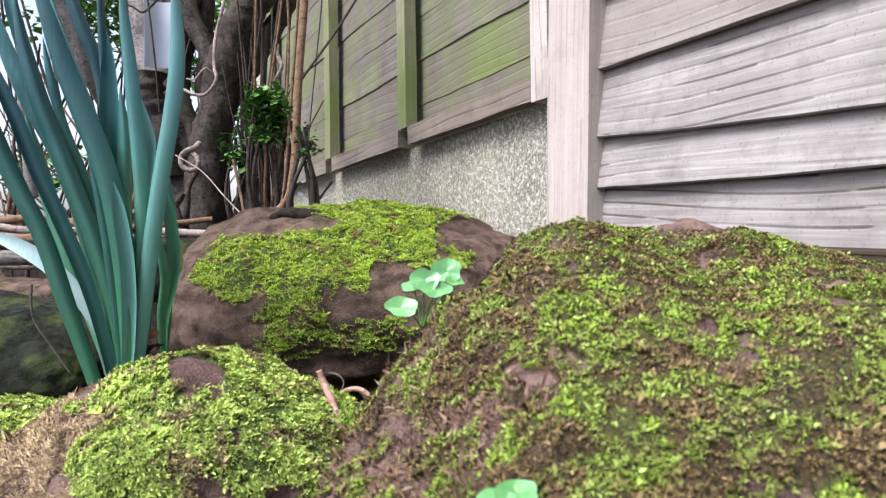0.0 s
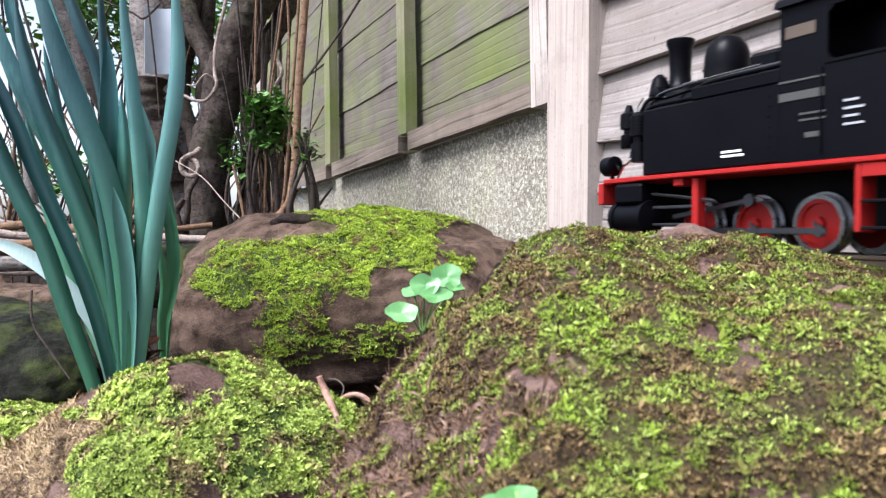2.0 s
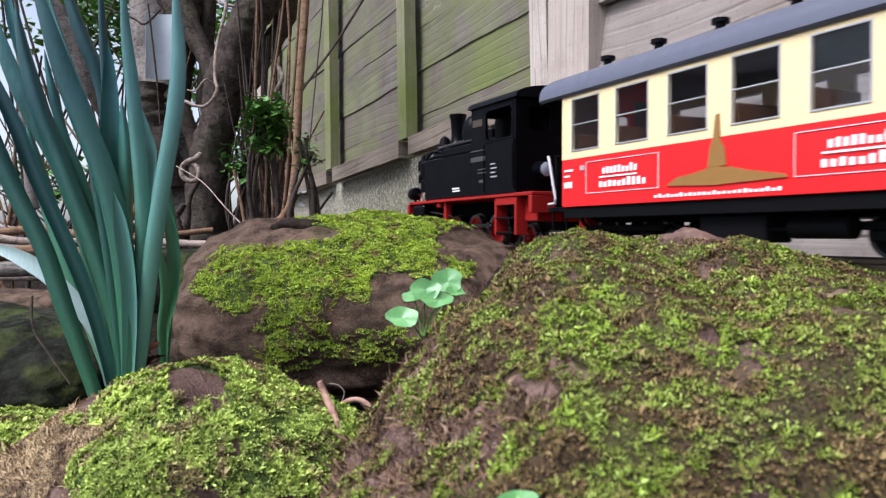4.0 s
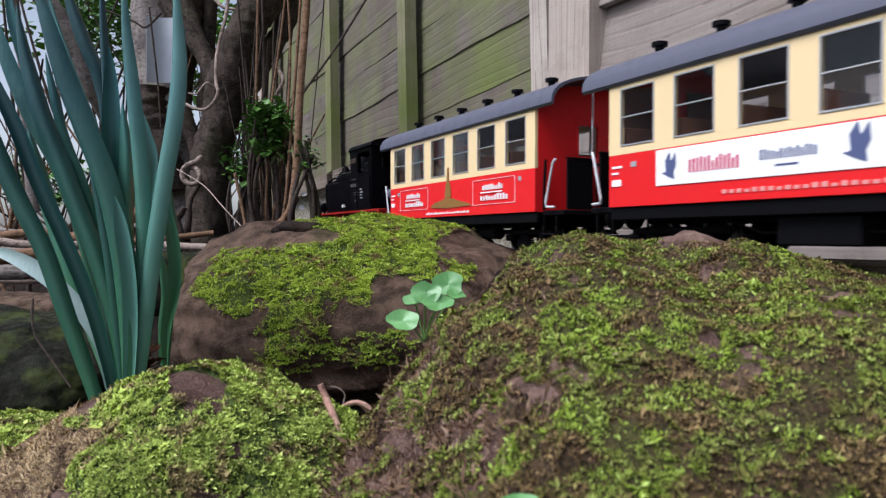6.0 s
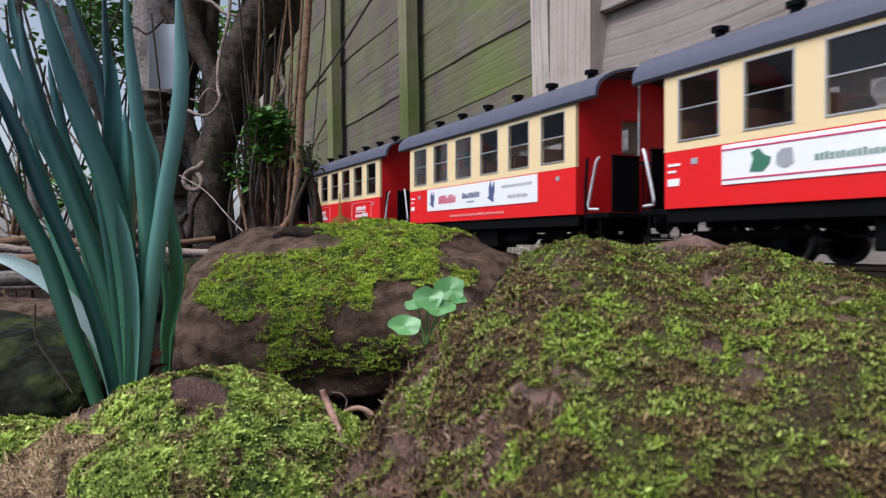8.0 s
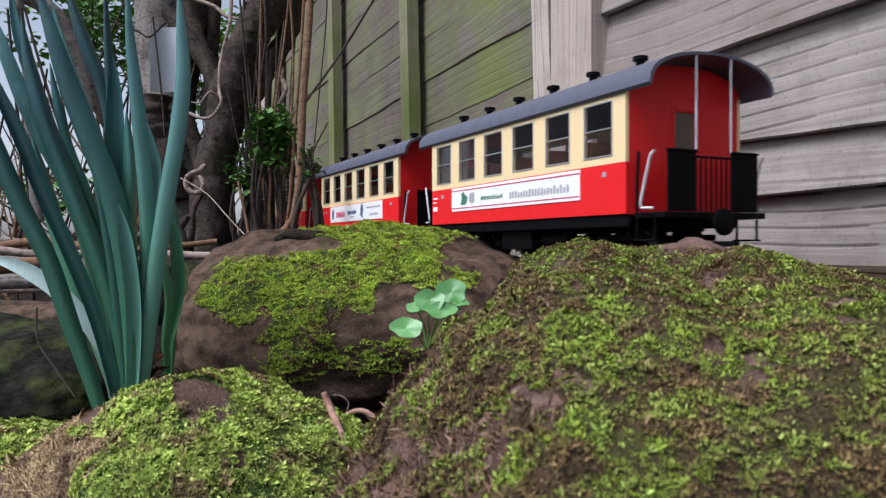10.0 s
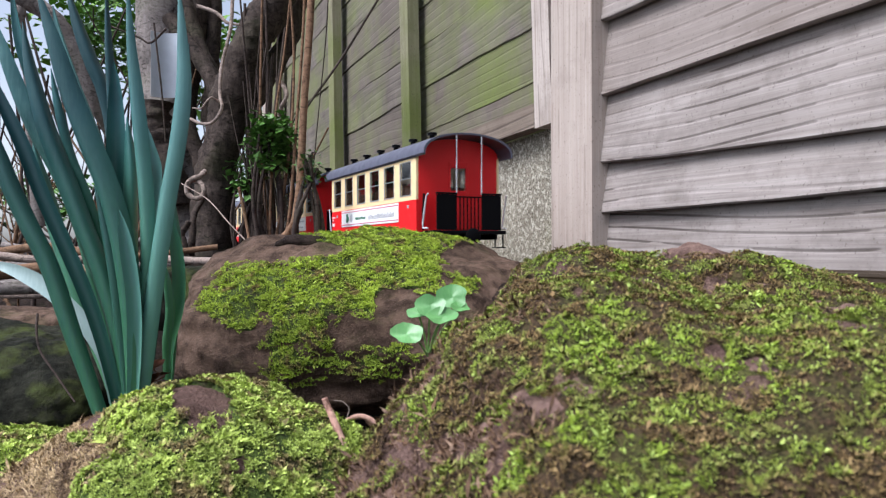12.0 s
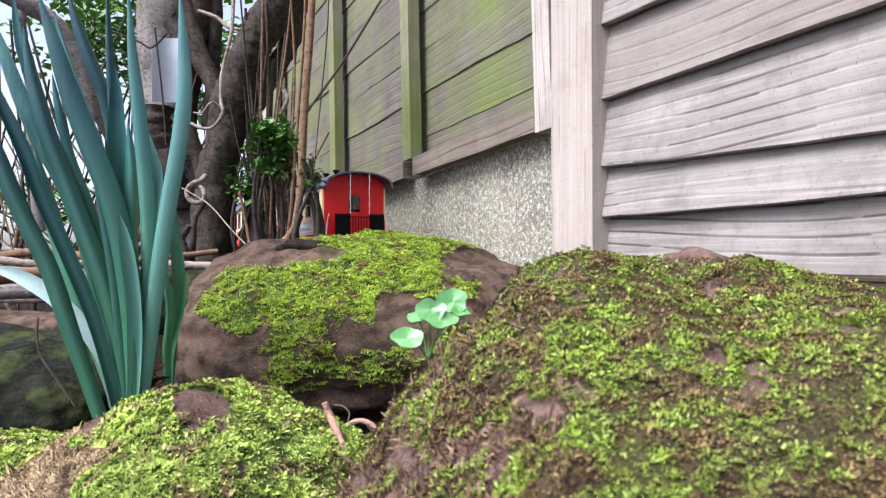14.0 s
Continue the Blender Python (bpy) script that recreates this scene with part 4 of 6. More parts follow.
def cress(name, label, leaves, foot):
    t = thing(name, pose(0, 0, 0), label, "weed", "small weeds")
    for i, (c, rx, ry, fac) in enumerate(leaves):
        lf = part("leaf", disc_leaf(c, rx, ry, fac, i * 1.3), M_CRESS, t, angle=60)
        mid = (Vector(c) + Vector(foot)) / 2 + Vector((0, 0, 0.003))
        end = Vector(c) - Vector(fac).normalized() * (0.15 * rx + 0.0008)
        part("stalk", Shape().tube(glide([foot, mid, end], 5), [0.0007] * 11, 6), M_CRESSS, t)
    return t


cress("round_leaved_weed", "small weed with pale round leaves between the rocks", [
    ((0.2259, 0.4684, -0.0174), 0.0114, 0.0092, (-0.5, -0.9, 0.55)),
    ((0.2080, 0.4658, -0.0224), 0.0104, 0.0084, (-0.5, -0.9, 0.5)),
    ((0.2025, 0.4739, -0.0270), 0.0084, 0.0061, (-0.5, -0.5, 0.8)),
    ((0.1899, 0.4633, -0.0401), 0.0111, 0.0078, (-0.45, -0.8, 0.6)),
    ((0.2133, 0.4577, -0.0291), 0.0111, 0.0068, (-0.3, -0.9, 0.9)),
    ((0.2285, 0.4616, -0.0239), 0.0072, 0.0054, (0.0, -0.6, 0.9))], (0.2147, 0.4847, -0.0594))
cress("round_leaved_weed", "small weed with pale round leaves on the near rock", [
    ((0.0989, 0.1634, -0.0530), 0.0062, 0.0042, (-0.1, -0.5, 0.8)),
    ((0.0928, 0.1641, -0.0540), 0.0050, 0.0034, (-0.2, -0.5, 0.8))], (0.1007, 0.1692, -0.0590))


# ---- daffodil leaves ----
daff = thing("daffodil_clump", pose(0, 0, 0), "clump of tall blue-green daffodil leaves without flowers", "daffodils")
leaf_seed = [0]


def strap(pts, width, twist=0.0, curl=0.6, blunt=1.0, mat=None):
    """A strap leaf along a line: shallow channel, thick at the foot, tapering to a rounded tip."""
    leaf_seed[0] += 1
    line = [Vector(p) for p in glide(pts, 8)]
    k = len(line) - 1
    right = bed(1, 0, 0) - bed(0, 0, 0)
    s = Shape()
    m = 7
    curl *= 1.9 if leaf_seed[0] % 3 else -1.4
    for i, p in enumerate(line):
        t = i / k
        d = (line[min(i + 1, k)] - line[max(i - 1, 0)]).normalized()
        tw = radians(twist * (0.3 + 0.7 * t) + 10 * math.sin(3 * t + leaf_seed[0]))
        side = (right - d * right.dot(d)).normalized()
        nor = d.cross(side).normalized()
        w_dir = side * math.cos(tw) + nor * math.sin(tw)
        n_dir = -side * math.sin(tw) + nor * math.cos(tw)
        w = 0.85 * width * (0.72 + 0.28 * min(1, t * 3)) * (1 - max(0, (t - 0.66) / 0.34) ** 2.2 * 0.95 * blunt)
        th = 0.0016 * (1.2 - 0.8 * t)
        for j in range(m):
            x = (j / (m - 1) - 0.5) * 2
            lift = curl * (x * x - 0.4) * w * 0.5 - 0.04 * w * math.exp(-(x * 5) ** 2)
            s.v.append(tuple(p + w_dir * x * w / 2 + n_dir * (lift + th * (1 - x * x))))
        for j in range(m):
            x = (j / (m - 1) - 0.5) * 2
            lift = curl * (x * x - 0.4) * w * 0.5
            s.v.append(tuple(p + w_dir * x * w / 2 + n_dir * (lift - 0.0004)))
    r = 2 * m
    for i in range(k):
        for j in range(m - 1):
            a = i * r + j
            s.f.append((a, a + 1, a + 1 + r, a + r))
            a += m
            s.f.append((a, a + r, a + 1 + r, a + 1))
        for j0, j1 in ((0, m), (m - 1, 2 * m - 1)):
            s.f.append((i * r + j0, i * r + r + j0, i * r + r + j1, i * r + j1))
    for e in (0, k):
        for j in range(m - 1):
            s.f.append((e * r + j, e * r + j + 1, e * r + m + j + 1, e * r + m + j))
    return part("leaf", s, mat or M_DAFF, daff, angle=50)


strap([(0.0155, 0.5620, -0.1179), (0.0032, 0.5675, -0.0761), (-0.0088, 0.5728, -0.0381), (-0.0216, 0.5784, 0.0036), (-0.0360, 0.5849, 0.0359), (-0.0477, 0.5901, 0.0644), (-0.0559, 0.5938, 0.0891), (-0.0621, 0.5965, 0.1100)], 0.0141, 27, 0.50)
strap([(0.0274, 0.5896, -0.1216), (0.0197, 0.5927, -0.0613), (0.0070, 0.5983, -0.0111), (-0.0042, 0.6032, 0.0323), (-0.0162, 0.6086, 0.0652), (-0.0330, 0.6161, 0.0994), (-0.0446, 0.6213, 0.1295), (-0.0548, 0.6258, 0.1617), (-0.0606, 0.6284, 0.1838)], 0.0170, -37, 0.60)
strap([(0.0252, 0.5741, -0.1178), (0.0174, 0.5774, -0.0749), (0.0051, 0.5828, -0.0280), (-0.0109, 0.5899, 0.0150), (-0.0271, 0.5972, 0.0541), (-0.0391, 0.6025, 0.0873), (-0.0533, 0.6089, 0.1205), (-0.0611, 0.6123, 0.1440)], 0.0118, 52, 0.50)
strap([(0.0251, 0.6073, -0.1253), (0.0165, 0.6110, -0.0840), (-0.0003, 0.6184, -0.0345), (-0.0133, 0.6242, 0.0068), (-0.0208, 0.6275, 0.0357), (-0.0283, 0.6307, 0.0667), (-0.0339, 0.6331, 0.0935)], 0.0141, 22, 0.50)
strap([(0.0267, 0.5756, -0.1183), (0.0246, 0.5763, -0.0831), (0.0193, 0.5784, -0.0400), (0.0097, 0.5826, -0.0007), (-0.0010, 0.5873, 0.0318), (-0.0116, 0.5921, 0.0640), (-0.0233, 0.5973, 0.0993), (-0.0329, 0.6014, 0.1385), (-0.0386, 0.6038, 0.1726)], 0.0156, 30, 0.50)
strap([(0.0278, 0.6336, -0.1315), (0.0153, 0.6387, -0.0324), (-0.0120, 0.6507, 0.0668), (-0.0354, 0.6610, 0.1444), (-0.0447, 0.6651, 0.1789), (-0.0502, 0.6674, 0.2177)], 0.0103, -15, 0.50)
strap([(0.0283, 0.5638, -0.1159), (0.0297, 0.5628, -0.0774), (0.0269, 0.5638, -0.0274), (0.0217, 0.5659, 0.0149), (0.0130, 0.5696, 0.0533), (0.0005, 0.5752, 0.0880), (-0.0114, 0.5805, 0.1226), (-0.0211, 0.5847, 0.1592), (-0.0295, 0.5884, 0.1938)], 0.0212, -33, 0.50)
strap([(0.0271, 0.6008, -0.1241), (0.0201, 0.6032, -0.0137), (0.0035, 0.6105, 0.0477), (-0.0095, 0.6163, 0.0845), (-0.0169, 0.6195, 0.1172), (-0.0217, 0.6215, 0.1459)], 0.0080, 37, 0.40)
strap([(0.0299, 0.6106, -0.1266), (0.0291, 0.6101, -0.0142), (0.0205, 0.6137, 0.0441), (0.0130, 0.6169, 0.0836), (0.0035, 0.6211, 0.1128), (-0.0059, 0.6252, 0.1399), (-0.0153, 0.6294, 0.1711), (-0.0206, 0.6317, 0.1940)], 0.0113, -22, 0.50)
strap([(0.0320, 0.6372, -0.1328), (0.0293, 0.6375, -0.0068), (0.0202, 0.6410, 0.0975), (0.0135, 0.6438, 0.1367), (0.0057, 0.6473, 0.1584), (-0.0042, 0.6517, 0.1889), (-0.0120, 0.6551, 0.2171)], 0.0127, 42, 0.50)
strap([(0.0301, 0.6005, -0.1243), (0.0287, 0.6006, -0.0465), (0.0239, 0.6023, 0.0190), (0.0183, 0.6046, 0.0661), (0.0172, 0.6047, 0.1234), (0.0154, 0.6052, 0.1623), (0.0143, 0.6054, 0.2074)], 0.0089, -12, 0.60)
strap([(0.0299, 0.5807, -0.1198), (0.0292, 0.5808, -0.0842), (0.0267, 0.5815, -0.0287), (0.0220, 0.5833, 0.0228), (0.0199, 0.5840, 0.0624), (0.0202, 0.5836, 0.0902), (0.0199, 0.5836, 0.1219), (0.0188, 0.5839, 0.1464)], 0.0150, 12, 0.55)
strap([(0.0307, 0.5693, -0.1174), (0.0307, 0.5691, -0.0901), (0.0339, 0.5673, -0.0513), (0.0378, 0.5651, -0.0046), (0.0378, 0.5648, 0.0343), (0.0350, 0.5658, 0.0770), (0.0315, 0.5672, 0.1159), (0.0283, 0.5683, 0.1548), (0.0269, 0.5687, 0.1976)], 0.0141, -30, 0.50)
strap([(0.0297, 0.5764, -0.1188), (0.0282, 0.5766, -0.0599), (0.0290, 0.5759, -0.0048), (0.0290, 0.5756, 0.0345), (0.0293, 0.5751, 0.0738), (0.0269, 0.5760, 0.1073)], 0.0118, 36, 0.60)
strap([(0.0345, 0.6250, -0.1303), (0.0431, 0.6200, 0.0021), (0.0485, 0.6171, 0.0533), (0.0501, 0.6162, 0.0747), (0.0462, 0.6179, 0.0918), (0.0400, 0.6206, 0.1153)], 0.0080, 27, 0.40)
strap([(0.0305, 0.5650, -0.1164), (0.0319, 0.5641, -0.0932), (0.0354, 0.5623, -0.0624), (0.0410, 0.5593, -0.0122), (0.0452, 0.5571, 0.0186), (0.0501, 0.5545, 0.0533), (0.0557, 0.5517, 0.0881), (0.0596, 0.5496, 0.1247), (0.0596, 0.5493, 0.1575), (0.0586, 0.5495, 0.1942)], 0.0174, -27, 0.45)
strap([(0.0397, 0.6447, -0.1353), (0.0538, 0.6371, -0.0072), (0.0638, 0.6319, 0.0679), (0.0698, 0.6288, 0.1098), (0.0730, 0.6270, 0.1429), (0.0742, 0.6262, 0.1761)], 0.0080, 18, 0.40)
strap([(0.0590, 0.6353, -0.0868), (0.0598, 0.6347, -0.0603), (0.0658, 0.6317, -0.0293), (0.0666, 0.6311, -0.0051), (0.0642, 0.6321, 0.0193), (0.0598, 0.6340, 0.0436)], 0.0118, 15, 0.40)
strap([(0.0572, 0.6251, -0.0851), (0.0564, 0.6253, -0.0590), (0.0588, 0.6240, -0.0329), (0.0572, 0.6246, -0.0134), (0.0549, 0.6255, 0.0062)], 0.0089, -24, 0.40)
strap([(0.0621, 0.6504, -0.0893), (0.0662, 0.6481, -0.0350), (0.0687, 0.6467, 0.0013), (0.0662, 0.6476, 0.0330), (0.0625, 0.6491, 0.0647)], 0.0076, 21, 0.40)
# flat-lying leaf, its sky reflection put into the pale colour
strap([(0.0197, 0.5930, -0.0935), (0.0143, 0.5953, -0.0653), (0.0052, 0.5994, -0.0452), (-0.0094, 0.6060, -0.0263), (-0.0257, 0.6136, -0.0110), (-0.0439, 0.6220, -0.0001), (-0.0657, 0.6321, 0.0072)], 0.0135, 24, 0.15, mat=M_SHEEN_LEAF)
strap([(0.0251, 0.6073, -0.1253), (0.0184, 0.6099, -0.0634), (0.0065, 0.6153, -0.0427), (-0.0003, 0.6184, -0.0312)], 0.0076, -45, 0.30)
strap([(0.0271, 0.5688, -0.1168), (0.0250, 0.5694, -0.0781), (0.0208, 0.5711, -0.0355), (0.0173, 0.5724, -0.0006), (0.0120, 0.5746, 0.0343), (0.0061, 0.5772, 0.0614)], 0.0127, -9, 0.70)
strap([(0.0281, 0.5605, -0.1151), (0.0309, 0.5588, -0.0616), (0.0302, 0.5588, -0.0196), (0.0257, 0.5607, 0.0148), (0.0212, 0.5626, 0.0416)], 0.0113, 18, 0.70)

clod = rock("soil_clod", (0.0, 0.0, 0.0), (0.036, 0.016, 0.0095), "dark crumbly clod of soil on the domed rock", M_SOIL, 0.9, (0, 0), 0, 0.007, 14, 5)
clod.location = (0.2032, 0.7555, 0.0197)
clod["category"] = "soil"
del clod["group"]

# ---- sticks and litter between the rocks ----
stem("pink_stick", [(0.1130, 0.3889, -0.0632), (0.1151, 0.3879, -0.0688), (0.1174, 0.3814, -0.0773), (0.1195, 0.3748, -0.0868), (0.1201, 0.3690, -0.0926)], 0.0016, 0.0024, M_STICK, "snapped pinkish stick between the rocks", "stick", "sticks", 0.12, 9)
stem("pink_stick", [(0.1271, 0.4044, -0.0844), (0.1310, 0.4026, -0.0788), (0.1366, 0.3999, -0.0769), (0.1422, 0.3973, -0.0794), (0.1455, 0.3957, -0.0853)], 0.0014, 0.0017, M_STICK, "arched pinkish twig between the rocks", "stick", "sticks", 0.12, 9)
stem("dry_grass", [(0.1116, 0.5223, -0.0825), (0.1183, 0.5081, -0.0821), (0.1243, 0.4942, -0.0817), (0.1241, 0.4832, -0.0856), (0.1235, 0.4725, -0.0878)], 0.0010, 0.0007, M_TWIG, "bleached dry grass stalk", "stalk", "dry stalks", 0.05, 7)
stem("dry_grass", [(0.1133, 0.4994, -0.0861), (0.1203, 0.4961, -0.0865), (0.1228, 0.4838, -0.0878), (0.1331, 0.4679, -0.0857)], 0.0006, 0.0005, M_TWIG, "bleached dry grass stalk", "stalk", "dry stalks", 0.05, 6)
stem("dry_grass", [(0.1352, 0.4448, -0.0761), (0.1398, 0.4427, -0.0768), (0.1434, 0.4409, -0.0812), (0.1422, 0.4415, -0.0869)], 0.0004, 0.0004, M_TWIG, "bleached dry grass stalk", "stalk", "dry stalks", 0.05, 6)
stem("dry_grass", [(0.1124, 0.3229, -0.0776), (0.1169, 0.3208, -0.0746), (0.1205, 0.3191, -0.0731)], 0.0007, 0.0006, M_TWIG, "bleached dry grass stalk", "stalk", "dry stalks", 0.05, 6)

# ---- fallen branches and far garden ----
rs = random.Random(11)
for i in range(13):
    d0 = rs.uniform(1.15, 1.7)
    a0 = -0.80 * d0 / 1.3 + rs.uniform(-0.05, 0.05)
    z0 = -0.075 + 0.012 * (i % 9) + rs.uniform(0, 0.01)
    ln = rs.uniform(0.30, 0.5)
    pts = [bed(a0 + ln * t, d0 + rs.uniform(-0.03, 0.03), z0 + rs.uniform(-0.012, 0.012)) for t in (0, 0.3, 0.6, 1)]
    stem("fallen_branch", pts, rs.uniform(0.006, 0.013), rs.uniform(0.004, 0.008), (M_TWIG, M_CANE, M_TRUNKG)[i % 3], "bare fallen branch in a loose heap", "branch", "fallen branches", 0.2, 9)
for i in range(9):
    d0 = rs.uniform(1.3, 1.9)
    a0 = rs.uniform(-0.62, -0.36) * d0
    pts = [bed(a0 + rs.uniform(-0.02, 0.02) + 0.05 * t, d0, -0.06 + t * rs.uniform(0.3, 0.5)) for t in (0, 0.3, 0.6, 1)]
    stem("bare_shoot", pts, rs.uniform(0.003, 0.006), 0.002, (M_CANE, M_VINE)[i % 2], "bare upright brown shoot behind the leaves", "shoot", "bare shoots", 0.15, 8)


def leafage(parent, centre, radii, count, size, mat, seed, name="foliage", ragged=0.6):
    """Many small folded leaves in a ragged cloud."""
    r = random.Random(seed)
    s = Shape()
    c = Vector(centre)
    while len(s.v) < count * 6:
        q = Vector((r.gauss(0, 0.5), r.gauss(0, 0.5), r.gauss(0, 0.5)))
        if q.length > 1.15 or noise.noise(q * 2.4 + Vector((seed, 0, 0))) < -0.25 + ragged * 0.3 * q.length:
            continue
        p = c + Vector((q.x * radii[0], q.y * radii[1], q.z * radii[2]))
        d = Vector((r.uniform(-1, 1), r.uniform(-1, 1), r.uniform(-0.6, 0.6))).normalized()
        w = d.cross(Vector((r.uniform(-0.4, 0.4), r.uniform(-0.4, 0.4), 1))).normalized()
        up = w.cross(d)
        k = size * r.uniform(0.6, 1.3)
        s.add([p, p + d * k * 0.5 + w * k * 0.36 + up * k * 0.12, p + d * k * 0.5, p + d * k * 0.5 - w * k * 0.36 + up * k * 0.12, p + d * k, p + d * k * 0.75], [(0, 1, 4, 2), (0, 2, 4, 3)])
    me = bpy.data.meshes.new(name)
    me.from_pydata(s.v, [], s.f)
    return part(name, me, mat, parent)


def bush(name, centre, radii, count, size, mat, label, seed, category="shrub", group=""):
    t = thing(name, pose(0, 0, 0), label, category, group)
    leafage(t, centre, radii, count, size, mat, seed)
    r = random.Random(seed)
    for i in range(6):
        top = Vector(centre) + Vector((r.uniform(-0.6, 0.6) * radii[0], r.uniform(-0.6, 0.6) * radii[1], r.uniform(0, 0.8) * radii[2]))
        foot = Vector((centre[0] + r.uniform(-0.2, 0.2) * radii[0], centre[1] + r.uniform(-0.2, 0.2) * radii[1], -0.05))
        limb(t, "branch", [foot, foot.lerp(top, 0.5) + Vector((r.uniform(-0.03, 0.03), 0, 0)), top], 0.006, 0.002, M_VINE, 0.15, 7, 5)
    return t


husk = thing("dead_leaves", pose(0, 0, 0), "crumpled brown dead leaves at the foot of the daffodils", "dead leaf")
leafage(husk, (0.0419, 0.5826, -0.0855), (0.011, 0.012, 0.020), 60, 0.013, bark("husk_brown", (0.10, 0.04, 0.025), (0.24, 0.11, 0.065), 0.0), 12, "crumpled_leaf", 0.0)
bush("ivy_bush", (0.7477, 3.2958, 0.4247), (0.22, 0.2, 0.24), 2200, 0.038, M_IVY, "leafy green ivy bush behind the canes", 3)
bush("ivy_bush", (0.7129, 2.7042, 0.2651), (0.05, 0.08, 0.09), 200, 0.022, M_IVY, "small ivy sprig at the fence end", 4)
bush("hedge", (0.2065, 3.6615, 1.0255), (0.55, 0.3, 0.35), 1500, 0.05, M_HEDGE, "sunlit yellow-green hedge far behind the shrub", 6, "hedge", "far hedges")
bush("hedge", (-0.1786, 3.6220, 0.2355), (0.7, 0.3, 0.12), 900, 0.04, M_IVY, "low dark green hedge far behind the leaves", 7, "hedge", "far hedges")
bush("hedge", (0.6383, 3.6791, 0.8199), (0.4, 0.3, 0.30), 700, 0.05, M_HEDGE, "sunlit yellow-green hedge far behind the shrub", 8, "hedge", "far hedges")
for c, r in (((0.3853, 1.4325, 0.0957), 0.006), ((0.3940, 1.4283, 0.1129), 0.005), ((0.3788, 1.4245, 0.0695), 0.006), ((0.3969, 1.4270, 0.0828), 0.004)):
    p = solo("pale_leaf", disc_leaf(c, r, r * 0.8, (-0.4, -0.8, 0.3), 0.5), M_GREYP, "small pale round leaf on a hanging vine", "leaf", "pale leaves", angle=60)


def thicket(name, label, mat, seed, count, a_range, d_range, z_range, lean, radius):
    """Many thin bare stems that cross one another, too many to count."""
    r = random.Random(seed)
    s = Shape()
    for i in range(count):
        d = r.uniform(*d_range)
        a = r.uniform(*a_range) * d
        z0, z1 = -0.16, r.uniform(*z_range)
        go = r.uniform(-lean, lean)
        pts = [bed(a + go * t + r.uniform(-0.02, 0.02), d + r.uniform(-0.04, 0.04), z0 + (z1 - z0) * t) for t in (0, 0.3, 0.6, 1)]
        line = glide(pts, 4)
        r0 = r.uniform(*radius)
        s.tube(line, [r0 * (1 - 0.6 * j / len(line)) for j in range(len(line))], 6)
    solo(name, s, mat, label, "thicket", "", "stuff", angle=70)


thicket("thicket", "dense dark brown bare stems behind the shrub", M_VINE, 21, 40, (-0.26, -0.215), (1.34, 1.50), (0.05, 0.50), 0.02, (0.002, 0.006))
thicket("thicket", "tangle of thin brown stems behind the leaves", M_CANE, 22, 60, (-0.66, -0.28), (1.5, 2.4), (0.0, 0.5), 0.35, (0.0015, 0.005))
thicket("thicket", "tangle of dark twigs behind the leaves", M_VINE, 23, 50, (-0.66, -0.28), (1.6, 2.4), (0.1, 0.8), 0.5, (0.0015, 0.007))
bush("ivy_bush", (0.2941, 1.3290, 0.1994), (0.042, 0.040, 0.055), 800, 0.016, M_IVY, "leafy green ivy among the bare stems", 31)
bush("ivy_bush", (0.3050, 1.1258, 0.1318), (0.018, 0.018, 0.040), 110, 0.010, M_IVY, "leafy green ivy among the bare stems", 32)
bush("ivy_bush", (0.0684, 2.8318, 0.7077), (0.160, 0.150, 0.160), 420, 0.035, M_IVY, "leafy green ivy among the bare stems", 33)
bush("ivy_bush", (0.2742, 1.4380, 0.1410), (0.045, 0.040, 0.040), 140, 0.016, M_IVY, "leafy green ivy among the bare stems", 34)

def pale_pot():
    """The translucent pale plastic sheet wedged in the shrub."""
    s = Shape()
    n = 10
    a, b = Vector((0.1149, 1.5599, 0.3086)), Vector((0.1729, 1.5658, 0.3124))
    up = Vector((0, 0, 0.125))
    back = (b - a).cross(up).normalized() * 0.012
    for off in (Vector((0, 0, 0)), back.normalized() * 0.0015):
        for i in range(n + 1):
            t = i / n
            q = a.lerp(b, t) - back * math.sin(math.pi * t) + off
            s.v += [tuple(q), tuple(q + up * 0.5 + (b - a) * 0.01), tuple(q + up)]
    m = 3 * (n + 1)
    for base in (0, m):
        for i in range(n):
            for j in range(2):
                k = base + i * 3 + j
                s.f.append((k, k + 3, k + 4, k + 1))
    for i in range(n):
        for j in (0, 2):
            k = i * 3 + j
            s.f.append((k, k + 3, k + 3 + m, k + m))
    for i in (0, n):
        for j in range(2):
            k = i * 3 + j
            s.f.append((k, k + 1, k + 1 + m, k + m))
    solo("plastic_sheet", s, M_PALE, "pale bluish plastic sheet hanging in the shrub", "plastic sheet", angle=60)


pale_pot()


def far_house():
    """A pale rendered house beyond the garden."""
    t = thing("house", pose(-16, 21, -0.2) @ pose(0, 0, 0, 0, 0, 35), "pale rendered house with a slate roof beyond the garden", "house")
    part("wall", Shape().box(-5, 5, -3, 3, 0, 5.0, 0.02), M_HOUSE, t)
    rf = Shape()
    rf.v = [(-5.3, -3.4, 4.9), (5.3, -3.4, 4.9), (5.3, 3.4, 4.9), (-5.3, 3.4, 4.9), (-5.3, 0, 7.2), (5.3, 0, 7.2)]
    rf.f = [(0, 1, 5, 4), (3, 4, 5, 2), (0, 4, 3), (1, 2, 5), (0, 3, 2, 1)]
    part("roof", rf, M_SLATE, t, smooth=False)


far_house()

# ---- train ----
BODY, GAP, HALF = 0.3513, 0.1061, 0.0575
SILL, WAIST, EAVE = 0.0365, 0.0757, 0.1308


